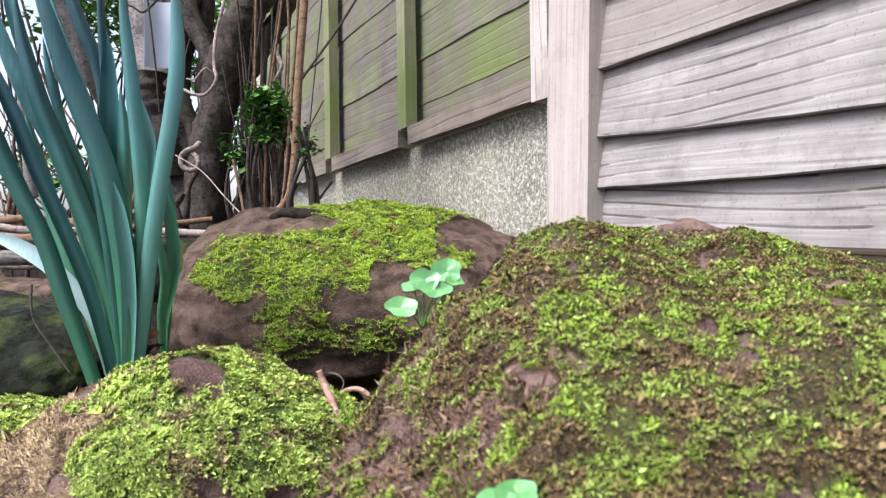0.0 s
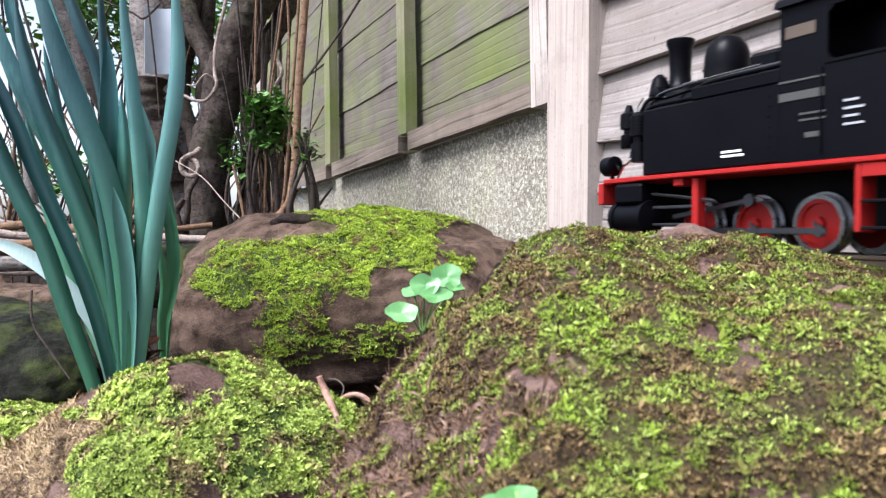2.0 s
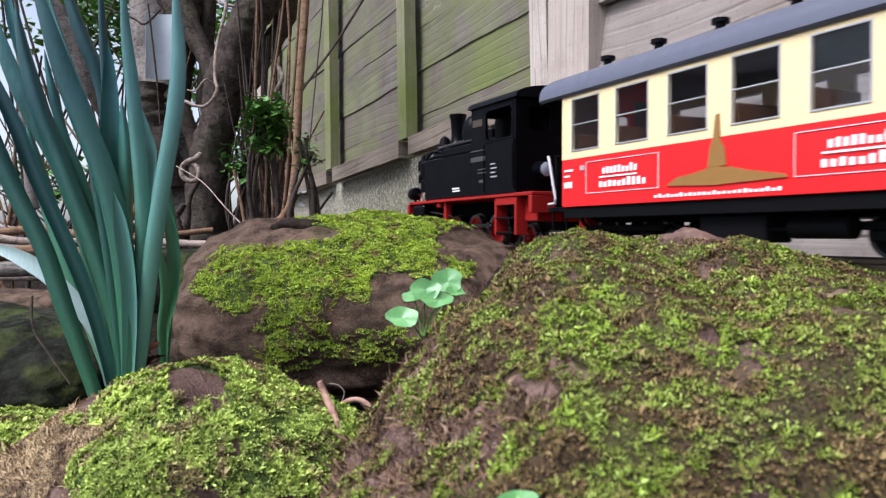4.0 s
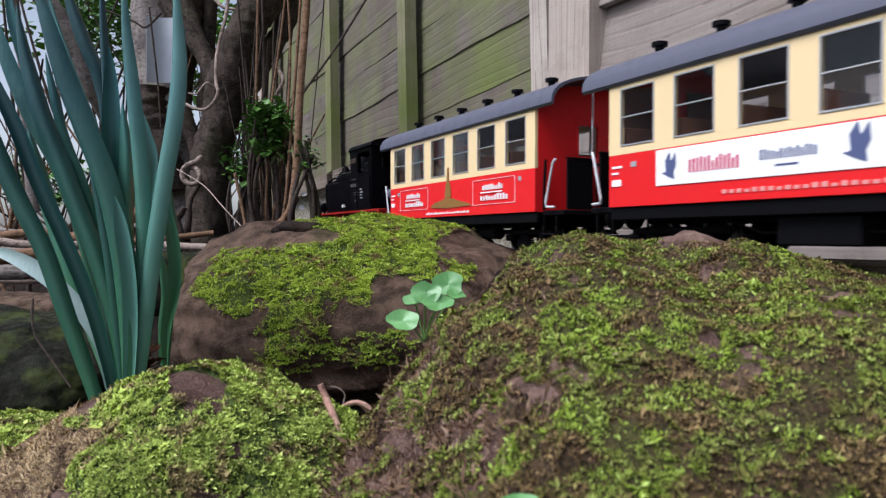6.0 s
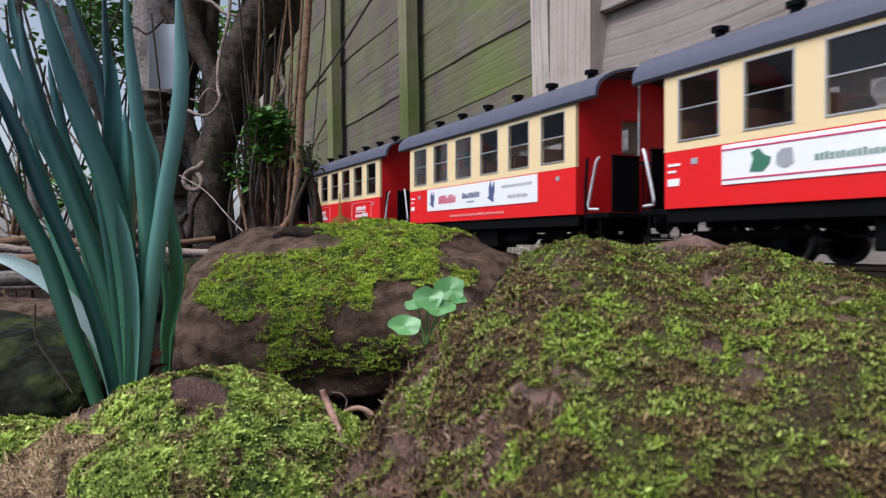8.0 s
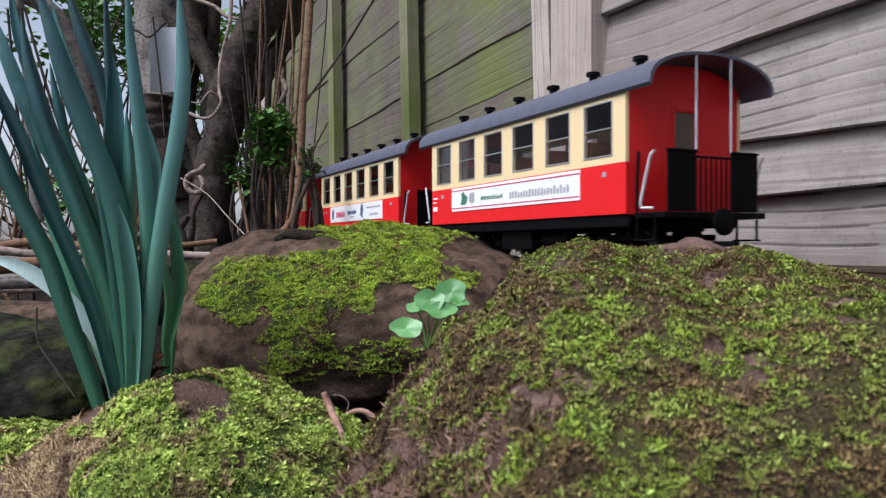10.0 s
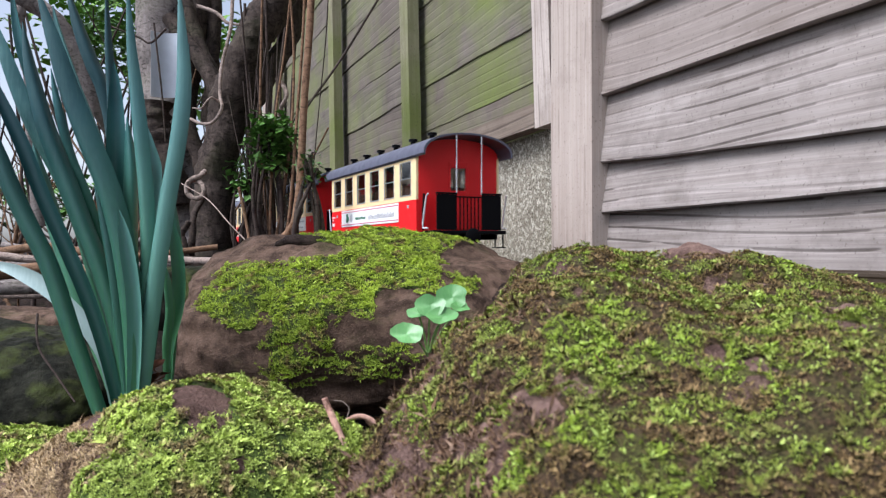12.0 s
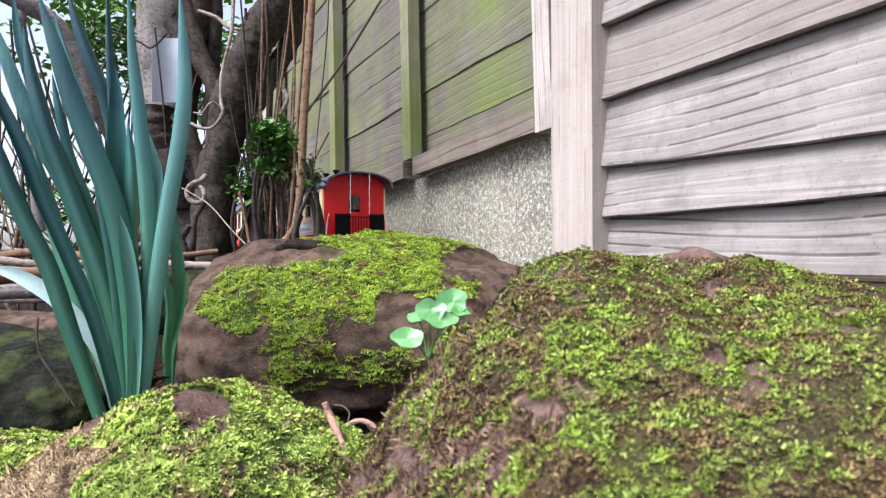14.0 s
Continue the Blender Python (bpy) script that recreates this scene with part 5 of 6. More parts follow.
def cub(s, x0, x1, y0, y1, z0, z1):
    s.add([(x, y, z) for x in (x0, x1) for y in (y0, y1) for z in (z0, z1)],
          [(0, 1, 3, 2), (4, 6, 7, 5), (0, 4, 5, 1), (2, 3, 7, 6), (0, 2, 6, 4), (1, 5, 7, 3)])
    return s


def pierced(s, axis, at, thick, u_cuts, z_cuts, holes):
    """A wall built of cells, leaving out the holes. Along Y at x=at, or along X at y=at."""
    s.weld = True
    for i in range(len(u_cuts) - 1):
        for k in range(len(z_cuts) - 1):
            if (i, k) in holes:
                continue
            if axis == "Y":
                cub(s, at, at + thick, u_cuts[i], u_cuts[i + 1], z_cuts[k], z_cuts[k + 1])
            else:
                cub(s, u_cuts[i], u_cuts[i + 1], at, at + thick, z_cuts[k], z_cuts[k + 1])
    return s


def bar(parent, u, z, length, height, mat, x=-0.0581, name="print_bar"):
    """Unreadable writing as a plain raised bar on the near side, u from the front."""
    return part(name, Shape().box(x, x + 0.0006, -u - length, -u, z, z + height, 0.0001), mat, parent)


def flat(parent, name, pts, mat, x=-0.0585, thick=0.0006):
    """A flat printed figure: (u, z) outline on the near side."""
    s = Shape()
    k = len(pts)
    s.v = [(x, -u, z) for u, z in pts] + [(x + thick, -u, z) for u, z in pts]
    s.f = [tuple(range(k)), tuple(range(k, 2 * k))[::-1]] + [(i, (i + 1) % k, k + (i + 1) % k, k + i) for i in range(k)]
    return part(name, s, mat, parent, smooth=False)


def bird(parent, u, z, k, mat):
    flat(parent, "bird_print", [(u, z + 0.3 * k), (u + 0.25 * k, z + 0.35 * k), (u + 0.2 * k, z + 0.8 * k), (u + 0.45 * k, z + 1.15 * k), (u + 0.55 * k, z + 0.75 * k), (u + 0.8 * k, z + 1.1 * k), (u + 0.85 * k, z + 0.6 * k), (u + 0.7 * k, z + 0.3 * k), (u + 0.75 * k, z), (u + 0.4 * k, z + 0.12 * k)], mat)


def lettering(parent, u, z, length, height, n, mat, seed, x=-0.0585):
    """A run of upright strokes of uneven height, as blurred writing."""
    r = random.Random(seed)
    step = length / n
    for i in range(n):
        h = height * (0.6 + 0.4 * r.random())
        bar(parent, u + i * step, z, step * 0.62, h, mat, x)


def wheel_mesh(r, width, spokes, hub):
    disc = Shape().lathe([(r * 0.84, -width / 2), (r * 0.84, width / 2 * 0.3)], (0, 0, 0), "X", 24)
    if spokes:
        disc = Shape().lathe([(0.0005, -0.0045), (0.0042, -0.0045), (0.0046, -0.0012), (r * 0.68, -0.0006), (r * 0.70, -0.0022), (r * 0.85, -0.0022), (r * 0.85, 0.0018), (0.0005, 0.0018)], (0, 0, 0), "X", 28)
        tyre = Shape().lathe([(r * 0.84, -width / 2), (r, -width / 2), (r, width / 2), (r * 1.09, width / 2), (r * 1.09, width / 2 + 0.0014), (r * 0.84, width / 2 + 0.0014)], (0, 0, 0), "X", 32, True)
        return disc, tyre
    disc.lathe([(hub, -width * 0.75), (hub, width * 0.75)], (0, 0, 0), "X", 12)
    tyre = Shape().lathe([(r * 0.83, -width / 2), (r, -width / 2), (r, width / 2), (r * 1.09, width / 2), (r * 1.09, width / 2 + 0.0014), (r * 0.83, width / 2 + 0.0014)], (0, 0, 0), "X", 32, True)
    return disc, tyre


def wheelset(parent, u, r, disc_mat, tyre_mat, spokes=0, gauge=0.0225, name="wheelset"):
    """Two wheels on an axle, which turn together."""
    d, t = wheel_mesh(r, 0.0055, spokes, 0.0035)
    ax = part(name, Shape().tube([(-0.030, 0, 0), (0.030, 0, 0)], [0.0018, 0.0018], 8), M_RODS, parent)
    ax.location = (0, -u, r)
    dm, tm = d.mesh("wheel"), t.mesh("tyre")
    for sgn in (-1, 1):
        for nm, me, mt in (("wheel", dm, disc_mat), ("tyre", tm, tyre_mat)):
            p = part(nm, me, mt, ax)
            p.matrix_basis = pose(sgn * (gauge + 0.002), 0, 0, 0, 0, 0 if sgn < 0 else 180)
    return ax


turning = []      # (wheelset, offset from the vehicle's front, radius)
WINDOWS = [0.0142 + 0.0570 * i for i in range(6)]
WIN_W, WIN_LO, WIN_HI = 0.0362, 0.0822, 0.1240


def roof_shape(y0, y1):
    s = Shape()
    n = 18
    prof = []
    for i in range(n + 1):
        a = math.pi * i / n
        prof.append((-0.0608 * math.cos(a), 0.1295 + 0.0265 * math.sin(a) ** 0.8))
    inner = [(x * 0.965, z - 0.0022) for x, z in prof[::-1]]
    ring = prof + inner
    k = len(ring)
    s.v = [(x, y0, z) for x, z in ring] + [(x, y1, z) for x, z in ring]
    s.f = [(i, (i + 1) % k, k + (i + 1) % k, k + i) for i in range(k)]
    for i in range(n):
        s.f.append((i, i + 1, k - 2 - i, k - 1 - i))
        s.f.append((k + i, k + i + 1, 2 * k - 2 - i, 2 * k - 1 - i))
    return s


def end_fill(y, t):
    """The round-topped upper part of an end wall."""
    s = Shape()
    n = 14
    arc = [(-0.0565 * math.cos(math.pi * i / n), EAVE - 0.002 + 0.0235 * math.sin(math.pi * i / n) ** 0.8) for i in range(n + 1)]
    k = len(arc)
    s.v = [(x, y, z) for x, z in arc] + [(x, y + t, z) for x, z in arc]
    s.f = [tuple(range(k)), tuple(range(k, 2 * k))] + [(i, (i + 1) % k, k + (i + 1) % k, k + i) for i in range(k)]
    return s


def coach(label):
    c = thing("passenger_coach", pose(TRACK, 0, 0), label, "passenger coach", "coaches of the model train")
    # sides
    cuts = [0.0]
    for w in WINDOWS:
        cuts += [w, w + WIN_W]
    ys = [-u for u in cuts + [BODY]]
    holes = {(2 * i + 1, 1) for i in range(6)}
    for sgn in (-1, 1):
        x = -HALF if sgn < 0 else HALF - 0.003
        part("lower_panel", Shape().box(x, x + 0.003, -BODY, 0, SILL, WAIST, 0.0004), M_RED, c, "red lower side panel")
        band = part("window_band", pierced(Shape(), "Y", x, 0.003, ys, [WAIST + 0.0001, WIN_LO, WIN_HI, EAVE], holes), M_CREAM, c, "cream upper side with six windows", smooth=False)
        for w in WINDOWS:
            fr = Shape()
            xo = x - 0.0006 if sgn < 0 else x + 0.0024
            u0, u1, e = w - 0.0006, w + WIN_W + 0.0006, 0.0013
            fr.box(xo, xo + 0.0012, -u0 - e, -u0, WIN_LO - 0.0006, WIN_HI + 0.0006, 0.0002)
            fr.box(xo, xo + 0.0012, -u1, -u1 + e, WIN_LO - 0.0006, WIN_HI + 0.0006, 0.0002)
            fr.box(xo, xo + 0.0012, -u1 + e, -u0 - e, WIN_LO - 0.0006, WIN_LO - 0.0006 + e, 0.0002)
            fr.box(xo, xo + 0.0012, -u1 + e, -u0 - e, WIN_HI + 0.0006 - e, WIN_HI + 0.0006, 0.0002)
            wf = part("window", fr, M_FRAME, c, "silver framed sliding window")
            part("pane", Shape().box(x + 0.0010, x + 0.0016, -w - WIN_W, -w, WIN_LO, WIN_HI, 0.0001), M_GLASS, wf).visible_shadow = False
            part("mid_bar", Shape().box(xo, xo + 0.0014, -w - WIN_W, -w, WIN_LO + 0.0205, WIN_LO + 0.0216, 0.0002), M_FRAME, wf)
    # ends, with doors and platforms
    for end in (0, 1):
        y0 = -0.003 if end == 0 else -BODY
        out = 1 if end == 0 else -1
        xs = [-HALF + 0.003, -0.014, -0.0105, 0.0105, 0.014, HALF - 0.003]
        zs = [SILL, 0.042, 0.088, 0.116, 0.124, EAVE - 0.002]
        part("end_wall", pierced(Shape(), "X", y0, 0.003, xs, zs, {(2, 2)}), M_RED, c, "", smooth=False)
        part("end_gable", end_fill(y0, 0.003), M_RED, c)
        yd = y0 + (0.0032 if end == 0 else -0.0012)
        dr = part("door", Shape().box(-0.0135, -0.0108, yd, yd + 0.001, 0.042, 0.1235, 0.0003).box(0.0108, 0.0135, yd, yd + 0.001, 0.042, 0.1235, 0.0003).box(-0.0107, 0.0107, yd, yd + 0.001, 0.117, 0.1235, 0.0003).box(-0.0107, 0.0107, yd, yd + 0.001, 0.042, 0.0875, 0.0003), M_RED, c)
        part("pane", Shape().box(-0.0107, 0.0107, y0 + 0.001, y0 + 0.0016, 0.088, 0.116, 0.0001), M_GLASS, dr).visible_shadow = False
        part("handle", Shape().tube([(0.009, yd + 0.0005, 0.080), (0.009, yd + out * 0.003, 0.080), (0.006, yd + out * 0.003, 0.080)], [0.0006] * 3, 6), M_STEEL, dr)
        ya, yb = sorted((0.0005 if end == 0 else -BODY - 0.0005, 0.033 if end == 0 else -BODY - 0.033))
        part("platform", Shape().box(-0.050, 0.050, ya, yb, 0.033, 0.0375, 0.0006), M_UNDER, c)
        ye = (yb - 0.003) if end == 0 else (ya + 0.003)
        # end railing: two solid leaves, slatted gate between
        for sgn in (-1, 1):
            lo, hi = sorted((sgn * 0.017, sgn * 0.044))
            part("railing_leaf", Shape().box(lo, hi, ye - 0.001, ye + 0.001, 0.038, 0.081, 0.0005).box(lo - 0.0006, hi + 0.0006, ye - 0.0016, ye + 0.0016, 0.0812, 0.0832, 0.0006), M_UNDER, c)
            side = Shape().tube([(sgn * 0.049, y0 + 0.0015 + out * 0.006, 0.083), (sgn * 0.0505, y0 + 0.0015 + out * 0.006, 0.06), (sgn * 0.0505, y0 + 0.0015 + out * 0.006, 0.038)], [0.0013] * 3, 6)
            part("side_post", side, M_UNDER, c)
            part("grab_rail", Shape().tube([(sgn * 0.0535, ye - out * 0.003, 0.0815), (sgn * 0.0545, ye - out * 0.006, 0.078), (sgn * 0.0550, ye - out * 0.0165, 0.0440), (sgn * 0.0545, ye - out * 0.0155, 0.0405), (sgn * 0.0535, ye - out * 0.004, 0.0400)], [0.0011] * 5, 8), M_GRAB, c, "bright silver grab rail")
            part("canopy_post", Shape().tube([(sgn * 0.017, ye, 0.082), (sgn * 0.017, ye, 0.1525)], [0.0009] * 2, 8), M_STEEL, c)
            ys = sorted((ye - out * 0.006, ye - out * 0.026))
            st = Shape().box(sgn * 0.05 - 0.005, sgn * 0.05 + 0.005, ys[0], ys[1], 0.016, 0.0174, 0.0004)
            for yy in ys:
                st.box(sgn * 0.05 - 0.001, sgn * 0.05 + 0.001, yy - 0.0006, yy + 0.0006, 0.0172, 0.0328, 0.0002)
            part("step", st, M_UNDER, c)
        for x in (-0.0125, -0.0075, -0.0025, 0.0025, 0.0075, 0.0125):
            part("gate_bar", Shape().tube([(x, ye, 0.038), (x, ye, 0.0775)], [0.0008] * 2, 6), M_UNDER, c)
        part("gate_rail", Shape().tube([(-0.0165, ye, 0.078), (0.0165, ye, 0.078)], [0.0009] * 2, 6), M_UNDER, c)
        part("gate_panel", Shape().box(-0.0145, 0.0145, ye - out * 0.004 - 0.0004, ye - out * 0.004 + 0.0004, 0.040, 0.072, 0.0002), M_RED, c)
        part("buffer", Shape().lathe([(0.003, -0.006), (0.003, 0.004), (0.010, 0.0042), (0.010, 0.0062), (0.006, 0.0075)] if out > 0 else [(0.006, -0.0075), (0.010, -0.0062), (0.010, -0.0042), (0.003, -0.004), (0.003, 0.006)], (0, (yb + 0.002) if end == 0 else (ya - 0.002), 0.030), "Y", 16), M_UNDER, c)
        part("coupling_hook", Shape().box(-0.004, 0.004, *sorted(((yb - 0.004) if end == 0 else (ya + 0.004), (yb + 0.0192) if end == 0 else (ya - 0.0192))), 0.012, 0.016, 0.0008), M_UNDER, c)
    # roof
    rf = part("roof", roof_shape(-BODY - 0.031, 0.031), M_ROOF, c, "dark grey arched roof", angle=30)
    for i in range(6):
        v = part("roof_vent", Shape().lathe([(0.0035, 0.0), (0.0035, 0.0062), (0.0062, 0.0066), (0.0062, 0.0096), (0.0035, 0.0104)], (-0.026, -0.020 - i * 0.062, 0.1520), "Z", 14), M_BLACK, rf)
    # floor, seats and underframe
    part("floor", Shape().box(-HALF + 0.0035, HALF - 0.0035, -BODY + 0.0035, -0.0035, 0.0335, SILL, 0.0003), M_UNDER, c)
    for y in (-0.0046, -BODY + 0.0034):
        part("inner_lining", Shape().box(-HALF + 0.0035, -0.016, y, y + 0.0012, SILL, EAVE - 0.001, 0.0003).box(0.016, HALF - 0.0035, y, y + 0.0012, SILL, EAVE - 0.001, 0.0003), M_INTER, c, "brown wooden inner wall")
    for i in range(6):
        for sgn in (-1, 1):
            u = 0.006 + i * 0.057
            part("seat", Shape().box(sgn * 0.031 - 0.019, sgn * 0.031 + 0.019, -u - 0.006, -u, 0.0366, 0.097, 0.001).box(sgn * 0.031 - 0.019, sgn * 0.031 + 0.019, -u - 0.024, -u - 0.0062, 0.050, 0.057, 0.001), M_INTER, c)
    part("sole_bar", Shape().box(-0.0555, -0.0515, -BODY, 0, 0.0270, 0.0362, 0.0005).box(0.0515, 0.0555, -BODY, 0, 0.0270, 0.0362, 0.0005), M_UNDER, c)
    part("underframe", Shape().box(-0.030, 0.030, -BODY + 0.01, -0.01, 0.0240, 0.0330, 0.0006), M_UNDER, c)
    part("battery_box", Shape().box(-0.050, -0.026, -0.205, -0.150, 0.0090, 0.0268, 0.0012), M_UNDER, c)
    part("air_tank", Shape().lathe([(0.001, -0.022), (0.0065, -0.020), (0.0065, 0.020), (0.001, 0.022)], (-0.040, -0.225 - 0.012, 0.018), "Y", 14), M_UNDER, c)
    part("truss_rod", Shape().tube([(-0.045, -0.105, 0.026), (-0.045, -0.135, 0.017), (-0.045, -0.215, 0.017), (-0.045, -0.245, 0.026)], [0.0009] * 4, 6), M_UNDER, c)
    for u in (0.052, BODY - 0.052):
        bo = part("bogie", Shape().box(-0.020, 0.020, -u - 0.010, -u + 0.010, 0.0135, 0.0238, 0.0008), M_UNDER, c)
        for sgn in (-1, 1):
            x = sgn * 0.0345
            fs = Shape().box(x - 0.002, x + 0.002, -u - 0.048, -u + 0.048, 0.0165, 0.0215, 0.0008)
            for k in (-1, 1):
                fs.box(x - 0.003, x + 0.003, -u + k * 0.0285 - 0.006, -u + k * 0.0285 + 0.006, 0.010, 0.0163, 0.0008)
            for k in range(5):
                fs.box(x - 0.0032, x + 0.0032, -u - 0.014 + k * 0.0018, -u + 0.014 - k * 0.0018, 0.0055 + k * 0.0021, 0.0074 + k * 0.0021, 0.0002)
            part("side_frame", fs, M_UNDER, bo)
        for k in (-1, 1):
            ws = wheelset(c, u + k * 0.0285, 0.0150, M_UNDER, M_RODS)
            turning.append((ws, u + k * 0.0285, 0.0150, c))
    # small painted lettering at the ends of the red side
    bar(c, 0.004, 0.0655, 0.012, 0.0018, M_WHITE)
    bar(c, 0.004, 0.0610, 0.008, 0.0016, M_WHITE)
    bar(c, 0.004, 0.0520, 0.011, 0.0050, M_WHITE)
    bar(c, 0.0262, 0.0655, 0.0060, 0.0040, M_GREYP)
    bar(c, 0.3230, 0.0660, 0.0050, 0.0040, M_GREYP)
    return c


def sign_board(c):
    return part("sign_board", Shape().box(-0.0582, -0.0573, -0.2936, -0.0534, 0.0497, 0.0748, 0.0004), M_SIGN, c, "white advertising board on the red side")


COACHES = []
c1 = coach("red and cream model coach with printed side panels")
for u0 in (0.034, 0.232):
    for z0, z1 in ((0.0465, 0.0468), (0.0712, 0.0715)):
        bar(c1, u0, z0, 0.085, 0.0004, M_WHITE, name="panel_line")
    for uu in (u0, u0 + 0.0847):
        bar(c1, uu, 0.0468, 0.0004, 0.0244, M_WHITE, name="panel_line")
    lettering(c1, u0 + 0.022, 0.0608, 0.042, 0.0065, 9, M_WHITE, 3)
    lettering(c1, u0 + 0.018, 0.0505, 0.056, 0.0065, 10, M_WHITE, 4)
    bar(c1, u0 + 0.018, 0.0578, 0.044, 0.0012, M_WHITE, -0.0585)
flat(c1, "hill_print", [(0.128, 0.0475), (0.138, 0.0525), (0.152, 0.0540), (0.170, 0.0575), (0.186, 0.0560), (0.200, 0.0530), (0.226, 0.0490), (0.228, 0.0470), (0.17, 0.0455)], M_BROWNP)
flat(c1, "rock_print", [(0.166, 0.0570), (0.168, 0.0700), (0.1705, 0.0755), (0.1725, 0.0900), (0.1755, 0.0905), (0.1765, 0.0740), (0.180, 0.0690), (0.182, 0.0575)], M_BROWNP)
lettering(c1, 0.115, 0.0395, 0.110, 0.0028, 26, M_WHITE, 8, -0.0581)
COACHES.append(c1)

c2 = coach("red and cream model coach with a white sign with two birds")
sign_board(c2)
bird(c2, 0.0600, 0.0535, 0.0165, M_BLUE)
lettering(c2, 0.0860, 0.0570, 0.044, 0.0100, 13, M_MAGENTA, 5)
lettering(c2, 0.1450, 0.0600, 0.040, 0.0065, 14, M_BLUE, 6)
bar(c2, 0.1560, 0.0555, 0.016, 0.0012, M_BLUE, -0.0585)
bird(c2, 0.2000, 0.0530, 0.0190, M_BLUE)
lettering(c2, 0.2300, 0.0660, 0.055, 0.0035, 18, M_GREYP, 7)
lettering(c2, 0.2420, 0.0555, 0.036, 0.0042, 11, M_GREYP, 9)
lettering(c2, 0.1150, 0.0415, 0.120, 0.0030, 20, M_PINKP, 10, -0.0581)
COACHES.append(c2)

c3 = coach("last red and cream model coach with a white striped sign")
sign_board(c3)
for z0 in (0.0525, 0.0712):
    bar(c3, 0.0540, z0, 0.239, 0.0010, M_MAGENTA, -0.0585, "stripe")
flat(c3, "figure_print", [(0.076, 0.0565), (0.079, 0.0640), (0.077, 0.0680), (0.083, 0.0700), (0.087, 0.0660), (0.092, 0.0640), (0.091, 0.0600), (0.086, 0.0560)], M_GREENP)
flat(c3, "house_print", [(0.096, 0.0590), (0.096, 0.0650), (0.100, 0.0680), (0.107, 0.0680), (0.108, 0.0590), (0.102, 0.0565)], M_GREYP)
lettering(c3, 0.122, 0.0590, 0.045, 0.0045, 14, M_GREENP, 11)
lettering(c3, 0.180, 0.0575, 0.100, 0.0075, 20, M_GREYP, 12)
for u, x, mt in ((0.262, -0.028, M_FIG), (0.318, -0.028, M_FIGW), (0.140, -0.026, M_FIGW)):
    s = Shape().lathe([(0.008, 0.057), (0.010, 0.070), (0.009, 0.084), (0.004, 0.089)], (x, -u, 0), "Z", 14)
    s.lathe([(0.001, 0.0885), (0.0052, 0.0925), (0.0056, 0.0965), (0.003, 0.1015), (0.0005, 0.1025)], (x, -u, 0), "Z", 14)
    part("seated_figurine", s, mt, c3)
COACHES.append(c3)


